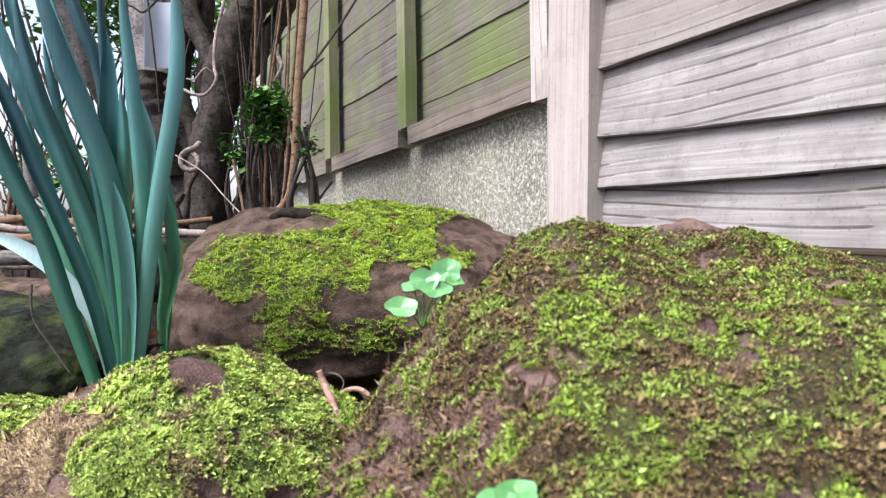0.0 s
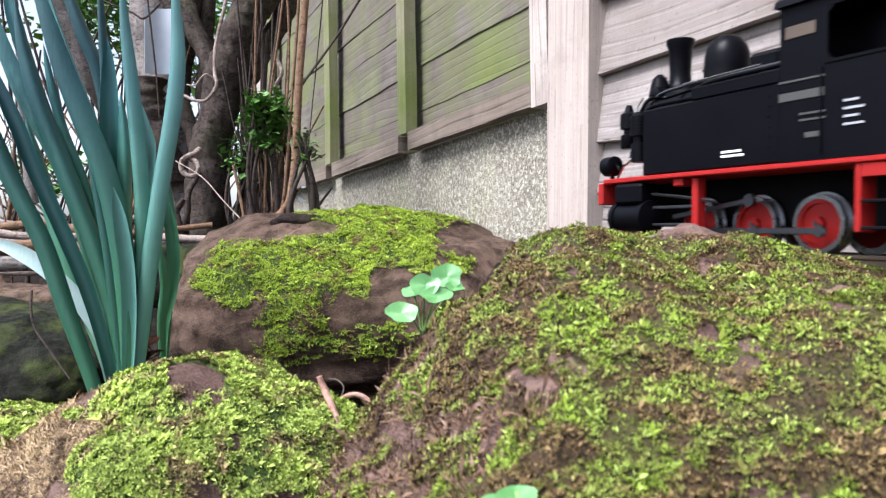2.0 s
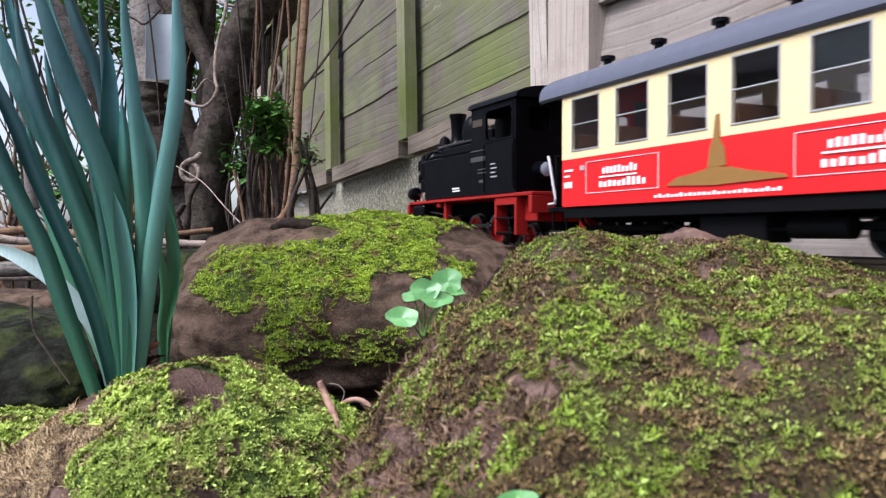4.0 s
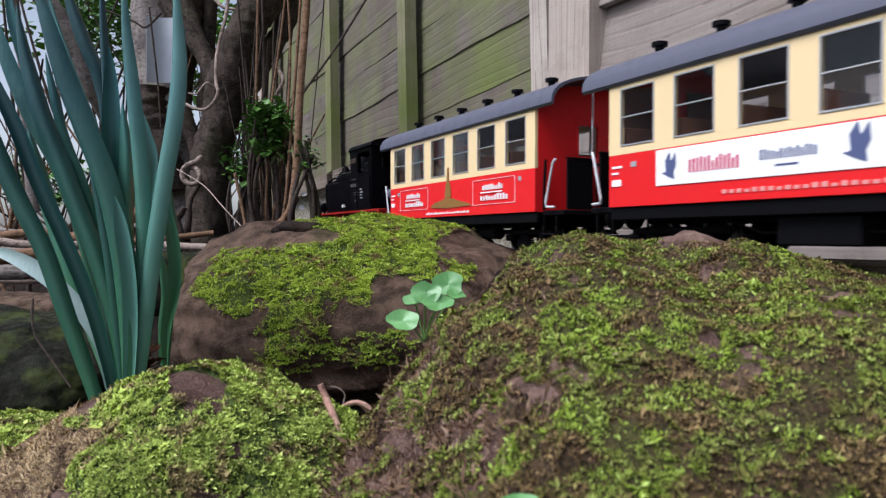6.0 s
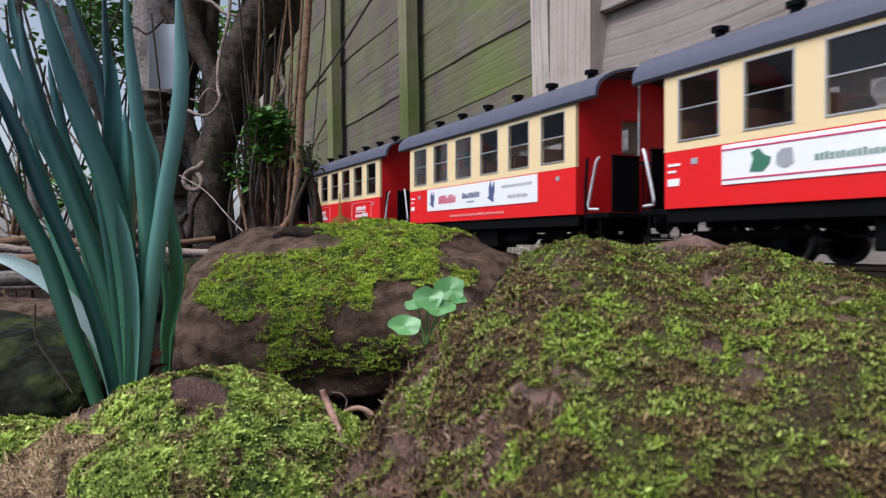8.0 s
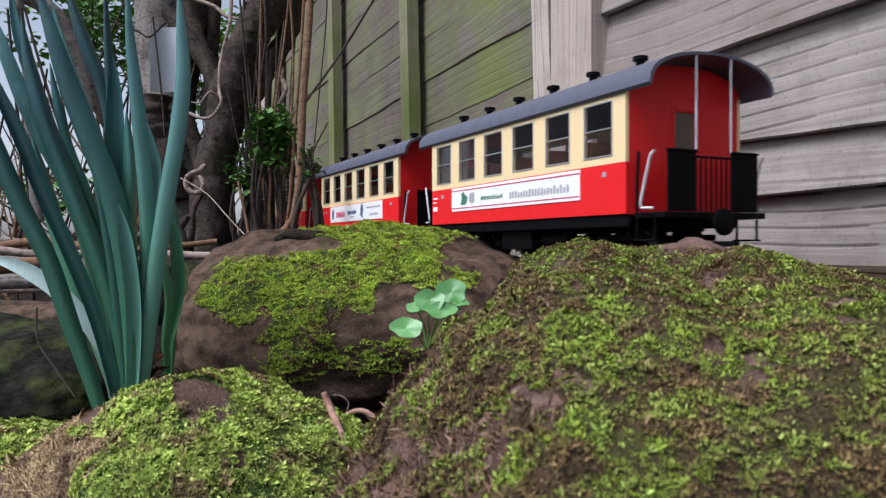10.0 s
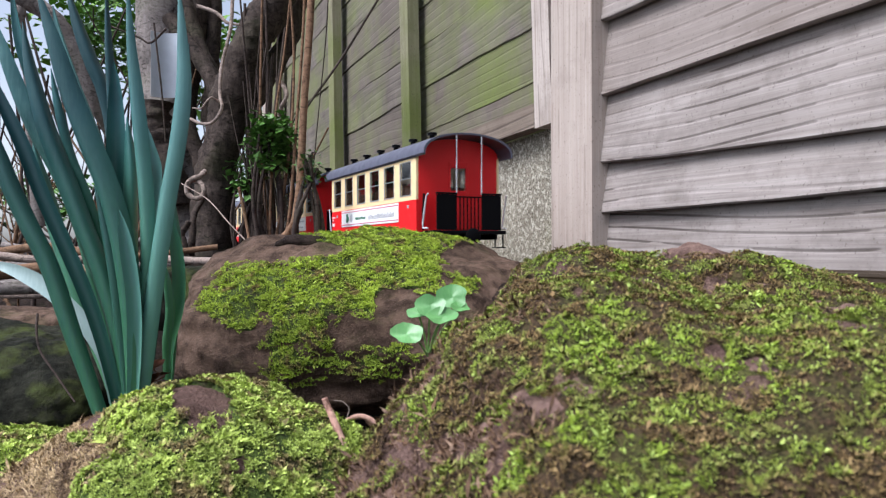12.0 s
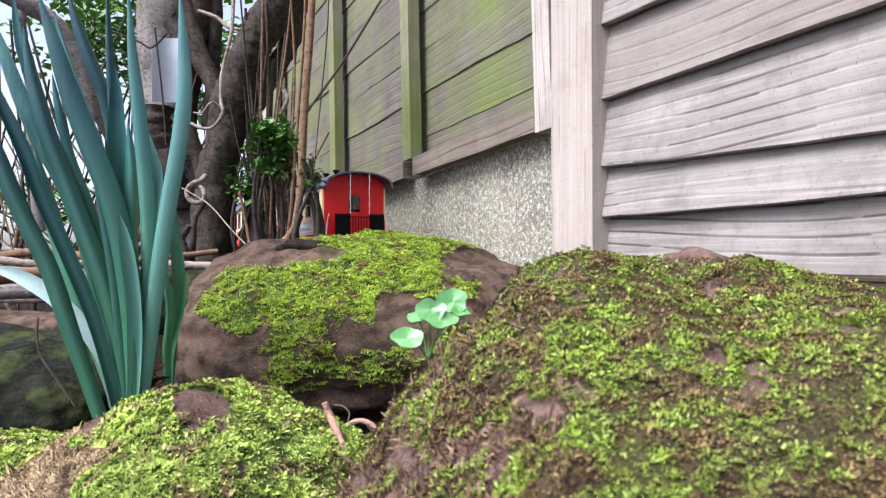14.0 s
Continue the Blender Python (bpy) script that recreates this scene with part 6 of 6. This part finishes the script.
def locomotive():
    k = thing("steam_locomotive", pose(TRACK, 0, 0), "black model steam locomotive with red frames and wheels", "locomotive")
    W = 0.055
    part("buffer_beam", Shape().box(-W, W, -0.006, 0.0, 0.0335, 0.0500, 0.0006), M_LRED, k, "red buffer beam")
    fp = part("footplate", Shape().box(-W, W, -0.290, -0.0062, 0.0495, 0.0530, 0.0005), M_LRED, k, "red footplate with a raised edge")
    part("edge_strip", Shape().box(-W - 0.0009, -W - 0.0001, -0.262, -0.045, 0.0500, 0.0517, 0.0003), M_LRED, fp)
    # side tanks, stepped like the prototype
    for sgn in (-1, 1):
        x0, x1 = sorted((sgn * W, sgn * 0.018))
        t = part("side_tank", Shape().box(x0, x1, -0.172, -0.052, 0.0532, 0.1000, 0.0010).box(x0, x1, -0.172, -0.100, 0.1001, 0.1085, 0.0008), M_BLACK, k)
        xs = sgn * (W + 0.0003)
        tl = Shape()
        for i in range(7):
            tl.lathe([(0.0005, -0.0003), (0.0005, 0.0003)], (xs, -0.165, 0.057 + i * 0.006), "X", 6)
        part("rivets", tl, M_BLACK, t)
        part("hand_rail", Shape().tube([(sgn * (W + 0.002), -0.096, 0.1115), (sgn * (W + 0.002), -0.16, 0.1125)], [0.0007] * 2, 6), M_STEEL, t)
    # boiler
    bo = part("boiler", Shape().lathe([(0.004, -0.168), (0.0300, -0.168), (0.0300, -0.060), (0.0318, -0.059), (0.0318, -0.020), (0.028, -0.0165), (0.010, -0.0135), (0.001, -0.013)], (0, 0, 0.0930), "Y", 32), M_BLACK, k)
    for y in (-0.075, -0.115, -0.145):
        part("boiler_band", Shape().lathe([(0.0304, y), (0.0308, y - 0.0002), (0.0308, y - 0.003), (0.0304, y - 0.0032)], (0, 0, 0.0930), "Y", 32), M_BLACK, bo)
    part("smokebox_saddle", Shape().box(-0.022, 0.022, -0.058, -0.022, 0.0532, 0.0640, 0.001), M_BLACK, k)
    part("chimney", Shape().lathe([(0.0115, 0.0), (0.0085, 0.004), (0.0080, 0.012), (0.0090, 0.030), (0.0108, 0.0345), (0.0108, 0.0375), (0.0085, 0.0376), (0.0072, 0.030)], (0, -0.030, 0.1240), "Z", 24), M_BLACK, k)
    part("steam_dome", Shape().lathe([(0.0170, 0.0), (0.0155, 0.004), (0.0160, 0.014), (0.0158, 0.022), (0.0140, 0.029), (0.0100, 0.0345), (0.0050, 0.0373), (0.0005, 0.0382)], (0, -0.078, 0.1170), "Z", 28), M_BLACK, k)
    part("sand_box", Shape().box(-0.013, 0.013, -0.135, -0.108, 0.1180, 0.1335, 0.003), M_BLACK, k)
    part("valve", Shape().lathe([(0.004, 0.0), (0.004, 0.010), (0.005, 0.011), (0.003, 0.016)], (0.004, -0.056, 0.1225), "Z", 12), M_BRASS, k)
    part("bell", Shape().lathe([(0.0075, 0.0), (0.0065, 0.004), (0.0055, 0.008), (0.002, 0.011)], (-0.015, -0.024, 0.1235), "Z", 16), M_BLACK, k)
    part("generator", Shape().lathe([(0.001, -0.008), (0.0058, -0.006), (0.0058, 0.006), (0.001, 0.008)], (-0.020, -0.030, 0.1175), "X", 14), M_BLACK, k)
    # front fittings on the near side
    for sgn in (-1, 1):
        pump = Shape().lathe([(0.0065, 0.0), (0.0065, 0.014), (0.0045, 0.0145), (0.0045, 0.019), (0.0070, 0.0195), (0.0070, 0.034), (0.0040, 0.037)], (sgn * 0.0475, -0.040, 0.0640), "Z", 16)
        for i in range(5):
            pump.lathe([(0.0074, 0.0), (0.0074, 0.0012)], (sgn * 0.0475, -0.040, 0.0850 + i * 0.0024), "Z", 16)
        part("air_pump" if sgn < 0 else "feed_pump", pump, M_BLACK, k)
        part("front_pipe", Shape().tube(glide([(sgn * 0.0475, -0.040, 0.100), (sgn * 0.044, -0.046, 0.110), (sgn * 0.030, -0.05, 0.112), (sgn * 0.030, -0.09, 0.115)]), [0.0013] * 25, 8), M_BLACK, k)
        part("lamp_bracket", Shape().tube([(sgn * 0.043, -0.008, 0.0530), (sgn * 0.043, -0.016, 0.0630), (sgn * 0.038, -0.046, 0.080)], [0.0010] * 3, 6), M_STEEL, k)
        lamp = part("front_lamp", Shape().lathe([(0.004, -0.006), (0.0078, -0.004), (0.0078, 0.006), (0.0066, 0.0065)], (sgn * 0.0470, -0.007, 0.0635), "Y", 20), M_BLACK, k)
        part("lens", Shape().lathe([(0.0064, 0.0), (0.005, 0.0013), (0.001, 0.0018)], (sgn * 0.0470, -0.0006, 0.0635), "Y", 20), M_LENS, lamp)
        part("lamp_stand", Shape().box(sgn * 0.0470 - 0.0015, sgn * 0.0470 + 0.0015, -0.009, -0.006, 0.0501, 0.0565, 0.0003), M_BLACK, k)
        # cylinders and rods
        x = sgn * 0.048
        part("cylinder", Shape().lathe([(0.004, -0.056), (0.0125, -0.0545), (0.0125, -0.050), (0.0112, -0.0495), (0.0112, -0.024), (0.0125, -0.0235), (0.0125, -0.019), (0.006, -0.0165)], (x, 0, 0.0230), "Y", 22).box(x - 0.009, x + 0.009, -0.052, -0.022, 0.0330, 0.0480, 0.002), M_BLACK, k)
        part("slide_bar", Shape().box(x - 0.0015, x + 0.0015, -0.100, -0.057, 0.0290, 0.0312, 0.0004).box(x - 0.0015, x + 0.0015, -0.100, -0.057, 0.0170, 0.0188, 0.0004), M_RODS, k)
        part("crosshead_bracket", Shape().box(x - 0.004, x + 0.004, -0.104, -0.0985, 0.0120, 0.0493, 0.0008), M_LRED, k)
        part("valve_rod", Shape().tube([(x, -0.055, 0.040), (x, -0.085, 0.037), (x, -0.115, 0.033)], [0.0011] * 3, 6), M_RODS, k)
        part("frame_bracket", Shape().box(x - 0.005, x + 0.005, -0.0905, -0.0815, 0.0440, 0.0494, 0.0008), M_LRED, k)
        # plates coloured black in place of red: painted shade behind the wheels
        part("frame_plate", Shape().box(sgn * 0.0165 - 0.001, sgn * 0.0165 + 0.001, -0.284, -0.010, 0.0165, 0.0493, 0.0004), M_UNDER, k)
        # cab steps
        st = Shape().box(x - 0.0065, x + 0.0065, -0.224, -0.2205, 0.0130, 0.0494, 0.0005).box(x - 0.0065, x + 0.0065, -0.262, -0.2585, 0.0130, 0.0494, 0.0005).box(x - 0.0065, x - 0.0045, -0.2583, -0.2242, 0.0420, 0.0494, 0.0004)
        sp = part("cab_steps", st, M_LRED, k, "red cab step frame")
        for z in (0.0145, 0.0285):
            part("tread", Shape().box(x - 0.0075, x + 0.004, -0.2580, -0.2245, z, z + 0.0018, 0.0004), M_UNDER, sp)
    # cab
    zc = [0.0532, 0.1060, 0.1370, 0.1425]
    yc = [-0.262, -0.2560, -0.2030, -0.1722]
    for sgn in (-1, 1):
        x = -W if sgn < 0 else W - 0.0025
        cs = part("cab_side", pierced(Shape(), "Y", x, 0.0025, yc, zc, {(1, 1)}), M_BLACK, k, "", smooth=False)
        xo = x - 0.0008 if sgn < 0 else x + 0.0026
        part("window_rim", Shape().box(xo, xo + 0.0009, -0.2570, -0.2550, 0.1050, 0.1380, 0.0003).box(xo, xo + 0.0009, -0.2040, -0.2020, 0.1050, 0.1380, 0.0003).box(xo, xo + 0.0009, -0.2548, -0.2042, 0.1360, 0.1380, 0.0003).box(xo, xo + 0.0009, -0.2548, -0.2042, 0.1050, 0.1070, 0.0003), M_BLACK, cs)
        part("door_rail", Shape().tube([(xo - 0.001 if sgn < 0 else xo + 0.002, -0.2590, 0.060), (xo - 0.001 if sgn < 0 else xo + 0.002, -0.2590, 0.100)], [0.0007] * 2, 6), M_BLACK, cs)
    for sgn in (-1, 1):
        fil = Shape()
        x = sgn * W - 0.0006 if sgn > 0 else -W - 0.0004
        for cy, cz, dy, dz in ((-0.2560, 0.1060, 1, 1), (-0.2030, 0.1060, -1, 1), (-0.2560, 0.1370, 1, -1), (-0.2030, 0.1370, -1, -1)):
            arc = [(cy, cz)] + [(cy + dy * 0.009 * (1 - math.sin(q)), cz + dz * 0.009 * (1 - math.cos(q))) for q in [math.pi / 2 * j / 6 for j in range(7)]]
            m = len(arc)
            fil.add([(x, y, z) for y, z in arc] + [(x + 0.001, y, z) for y, z in arc], [tuple(range(m)), tuple(range(m, 2 * m))[::-1]] + [(j, (j + 1) % m, m + (j + 1) % m, m + j) for j in range(m)])
        part("window_corner", fil, M_BLACK, k, smooth=False)
        part("tank_pipe", Shape().tube(glide([(sgn * 0.046, -0.050, 0.088), (sgn * 0.048, -0.046, 0.098), (sgn * 0.047, -0.056, 0.1035), (sgn * 0.046, -0.098, 0.1045), (sgn * 0.046, -0.104, 0.1115), (sgn * 0.046, -0.168, 0.1125)], 5), [0.0016] * 26, 8), M_BLACK, k)
        part("boiler_pipe", Shape().tube(glide([(sgn * 0.034, -0.030, 0.100), (sgn * 0.036, -0.044, 0.112), (sgn * 0.034, -0.070, 0.1165), (sgn * 0.033, -0.168, 0.1170)], 5), [0.0012] * 16, 8), M_RODS, k)
        fl = Shape()
        for j in range(6):
            fl.lathe([(0.0016, 0.0), (0.0016, 0.004), (0.0024, 0.0042), (0.0024, 0.0058), (0.001, 0.0066)], (sgn * 0.040, -0.112 - j * 0.0095, 0.1086), "Z", 10)
        part("tank_valve", fl, M_RODS, k)
        part("smokebox_rail", Shape().tube(glide([(sgn * 0.020, -0.0105, 0.118), (sgn * 0.031, -0.016, 0.106), (sgn * 0.034, -0.018, 0.088), (sgn * 0.036, -0.014, 0.070)], 5), [0.0008] * 16, 6), M_STEEL, k)
        part("compressor", Shape().lathe([(0.0055, 0.0), (0.0062, 0.001), (0.0062, 0.010), (0.0040, 0.011), (0.0040, 0.014), (0.0066, 0.015), (0.0066, 0.026), (0.0035, 0.028), (0.0022, 0.033)], (sgn * 0.043, -0.022, 0.0760), "Z", 16), M_BLACK, k)
        for y in (-0.2010, -0.2600):
            part("cab_door_strip", Shape().box(sgn * (W + 0.0006) - 0.0006, sgn * (W + 0.0006) + 0.0006, y, y + 0.0015, 0.0560, 0.1040, 0.0002), M_BLACK, k)
    part("smokebox_door", Shape().lathe([(0.0005, 0.0035), (0.012, 0.0025), (0.024, 0.0), (0.026, -0.0015)][::-1], (0, -0.0150, 0.0930), "Y", 28), M_BLACK, k)
    # centre block added inside the cab to close the view through its windows
    part("backhead", Shape().box(-0.030, 0.030, -0.232, -0.1735, 0.0532, 0.1380, 0.004), M_BLACK, k)
    for y in (-0.1750, -0.2620):
        part("cab_end", pierced(Shape(), "X", y, 0.0025, [-0.0524, -0.040, -0.016, 0.016, 0.040, 0.0524], [0.0532, 0.1130, 0.1350, 0.1425], {(1, 1), (3, 1)}), M_BLACK, k, "", smooth=False)
    roof = Shape()
    n = 16
    prof = [(-0.0585 * math.cos(math.pi * i / n), 0.1420 + 0.0135 * math.sin(math.pi * i / n) ** 0.8) for i in range(n + 1)]
    m = len(prof)
    roof.v = [(x, -0.268, z) for x, z in prof] + [(x, -0.170, z) for x, z in prof]
    roof.f = [(i, i + 1, m + i + 1, m + i) for i in range(n)] + [tuple(range(m)), tuple(range(m, 2 * m)), (0, m, 2 * m - 1, m - 1)]
    part("cab_roof", roof, M_BLACK, k)
    part("roof_hatch", Shape().box(-0.016, 0.016, -0.240, -0.200, 0.1545, 0.1580, 0.001), M_BLACK, k)
    part("rear_frame", Shape().box(-0.045, 0.045, -0.284, -0.262, 0.0260, 0.0493, 0.001), M_LRED, k)
    part("rear_beam", Shape().box(-W, W, -0.290, -0.2843, 0.0335, 0.0493, 0.0006), M_LRED, k)
    part("rear_buffer", Shape().lathe([(0.0100, -0.019), (0.0100, -0.017), (0.004, -0.0165), (0.004, 0.0)], (0, -0.2902, 0.0310), "Y", 16), M_LRED, k)
    part("rear_step", Shape().box(-0.040, 0.040, -0.300, -0.2902, 0.0100, 0.0125, 0.0004).box(-0.003, 0.003, -0.300, -0.2902, 0.0126, 0.0270, 0.0004), M_LRED, k)
    for x, z in ((-0.032, 0.0745), (0.032, 0.0745), (0.0, 0.1360)):
        ln = part("rear_lamp", Shape().lathe([(0.0065, -0.009), (0.0078, -0.0085), (0.0078, 0.005), (0.003, 0.007)], (x, -0.2700 if z < 0.1 else -0.277, z), "Y", 20), M_BLACK, k)
        part("lens", Shape().lathe([(0.001, -0.0012), (0.005, -0.0008), (0.0066, 0.0)], (x, -0.2792 if z < 0.1 else -0.2862, z), "Y", 20), M_LENS, ln)
    # plates and markings as plain bars
    X = -W - 0.0006
    bar(k, 0.2160 - 0.040, 0.1235, 0.020, 0.0070, M_BRASS, X, "maker_plate")
    for u, z, l, h in ((0.172, 0.0985, 0.030, 0.0012), (0.172, 0.0880, 0.030, 0.0048), (0.186, 0.0790, 0.017, 0.0012), (0.186, 0.0755, 0.017, 0.0012), (0.190, 0.0660, 0.010, 0.0030)):
        bar(k, u, z, l, h, M_DIM, X)
    for i in range(4):
        bar(k, 0.2140, 0.0700 + i * 0.0042, 0.012 - 0.003 * (i % 2), 0.0013, M_GREYP, X)
    bar(k, 0.128, 0.0625, 0.016, 0.0014, M_WHITE, X)
    bar(k, 0.128, 0.0598, 0.018, 0.0014, M_WHITE, X)
    sets = []
    for u in (0.0810, 0.1290, 0.1770):
        ws = wheelset(k, u, 0.0178, M_LRED, M_TYRE, 10)
        turning.append((ws, u, 0.0178, k))
        sets.append(ws)
    ws = wheelset(k, 0.2420, 0.0120, M_LRED, M_TYRE, 8)
    turning.append((ws, 0.2420, 0.0120, k))
    for sgn in (-1, 1):
        rod = part("coupling_rod", Shape().box(-0.0010, 0.0010, -0.1005, 0.0045, -0.0020, 0.0020, 0.0005).lathe([(0.0036, -0.0014), (0.0036, 0.0014)], (0, 0, 0), "X", 12).lathe([(0.0036, -0.0014), (0.0036, 0.0014)], (0, -0.048, 0), "X", 12).lathe([(0.0036, -0.0014), (0.0036, 0.0014)], (0, -0.096, 0), "X", 12), M_RODS, k)
        main = part("main_rod", Shape().box(-0.0010, 0.0010, -0.0700, 0.0, -0.0016, 0.0016, 0.0004).lathe([(0.0042, -0.0014), (0.0042, 0.0014)], (0, -0.070, 0), "X", 12), M_RODS, k)
        rods.append((sgn, rod, main))
    return k


rods = []
loco = locomotive()

# steam: loose clouds of tiny white droplets that rise from the chimney
sm = Mat("steam", 1.0, spec=0.0)
sm.colour((0.9, 0.9, 0.92))
puffs = []
for i in range(7):
    r = random.Random(50 + i)
    spread = 0.0068 + 0.0013 * i
    s = Shape()
    while len(s.v) < 3 * 4500:
        q = Vector((r.gauss(0, 1), r.gauss(0, 1), r.gauss(0, 1)))
        if q.length > 2.2 or noise.noise(q * 1.1 + Vector((i * 4, 0, 0))) < -0.15 + 0.12 * q.length:
            continue
        p, k = q * spread, r.uniform(0.00018, 0.0004)
        s.add([p + Vector((r.uniform(-1, 1), r.uniform(-1, 1), r.uniform(-1, 1))) * k for j in range(3)], [(0, 1, 2)])
    me = bpy.data.meshes.new("steam_puff")
    me.from_pydata(s.v, [], s.f)
    p = part("steam_puff", me, sm.m)
    tagged(p, "thin white puff of steam above the chimney", "steam", "steam puffs", "stuff")
    puffs.append(p)


def run(t):
    """How far along the track the first coach's front is."""
    return float(np.interp(t, [0, 1.5, 3, 6.5, 7.5, 11, 12.5, 14], [-0.229, 0.056, 0.343, 1.034, 1.234, 1.925, 2.23, 2.54]))


def motions():
    ts = [i * 0.5 for i in range(29)]
    tenths = [i * 0.1 for i in range(141)]
    walk(loco, [(t, pose(TRACK, run(t) + 0.342, 0)) for t in ts])
    for i, c in enumerate(COACHES):
        walk(c, [(t, pose(TRACK, run(t) - i * (BODY + GAP), 0)) for t in ts])
    for ws, u, r, owner in turning:
        walk(ws, [(t, pose(0, -u, r, -math.degrees((run(t) - run(0)) / r))) for t in tenths])
    for sgn, rod, main in rods:
        low, up = [], []
        for t in tenths:
            a = -(run(t) - run(0)) / 0.0178 + (0 if sgn < 0 else math.pi / 2)
            cy, cz = 0.0075 * math.cos(a), 0.0075 * math.sin(a)
            low.append((t, pose(sgn * 0.0335, -0.081 + cy, 0.0178 + cz)))
            lift = math.degrees(math.asin((cz - 0.0055) / 0.070))
            up.append((t, pose(sgn * 0.0375, -0.129 + cy + 0.0697, 0.0178 + 0.0055, lift)))
        walk(rod, low)
        walk(main, up)
    for i, p in enumerate(puffs):
        rows = []
        for t in ts:
            age = max(0.0, min(1.0, (t - 2.2 - 0.06 * i) / 0.9))
            late = max(0.0, t - 3.5)
            base = run(min(t, 3.5)) + 0.342 - 0.030
            k = age ** 0.6
            rows.append((t, pose(TRACK - 0.012 * k - 0.03 * late, base - 0.05 * (1 - k) + k * (0.012 + 0.011 * i) + 0.02 * i * late, 0.093 + k * (0.076 + 0.007 * (i % 3) - 0.004 * i) + 0.36 * late, 20 * i * age, 0, 30 * age)))
        walk(p, rows)


motions()
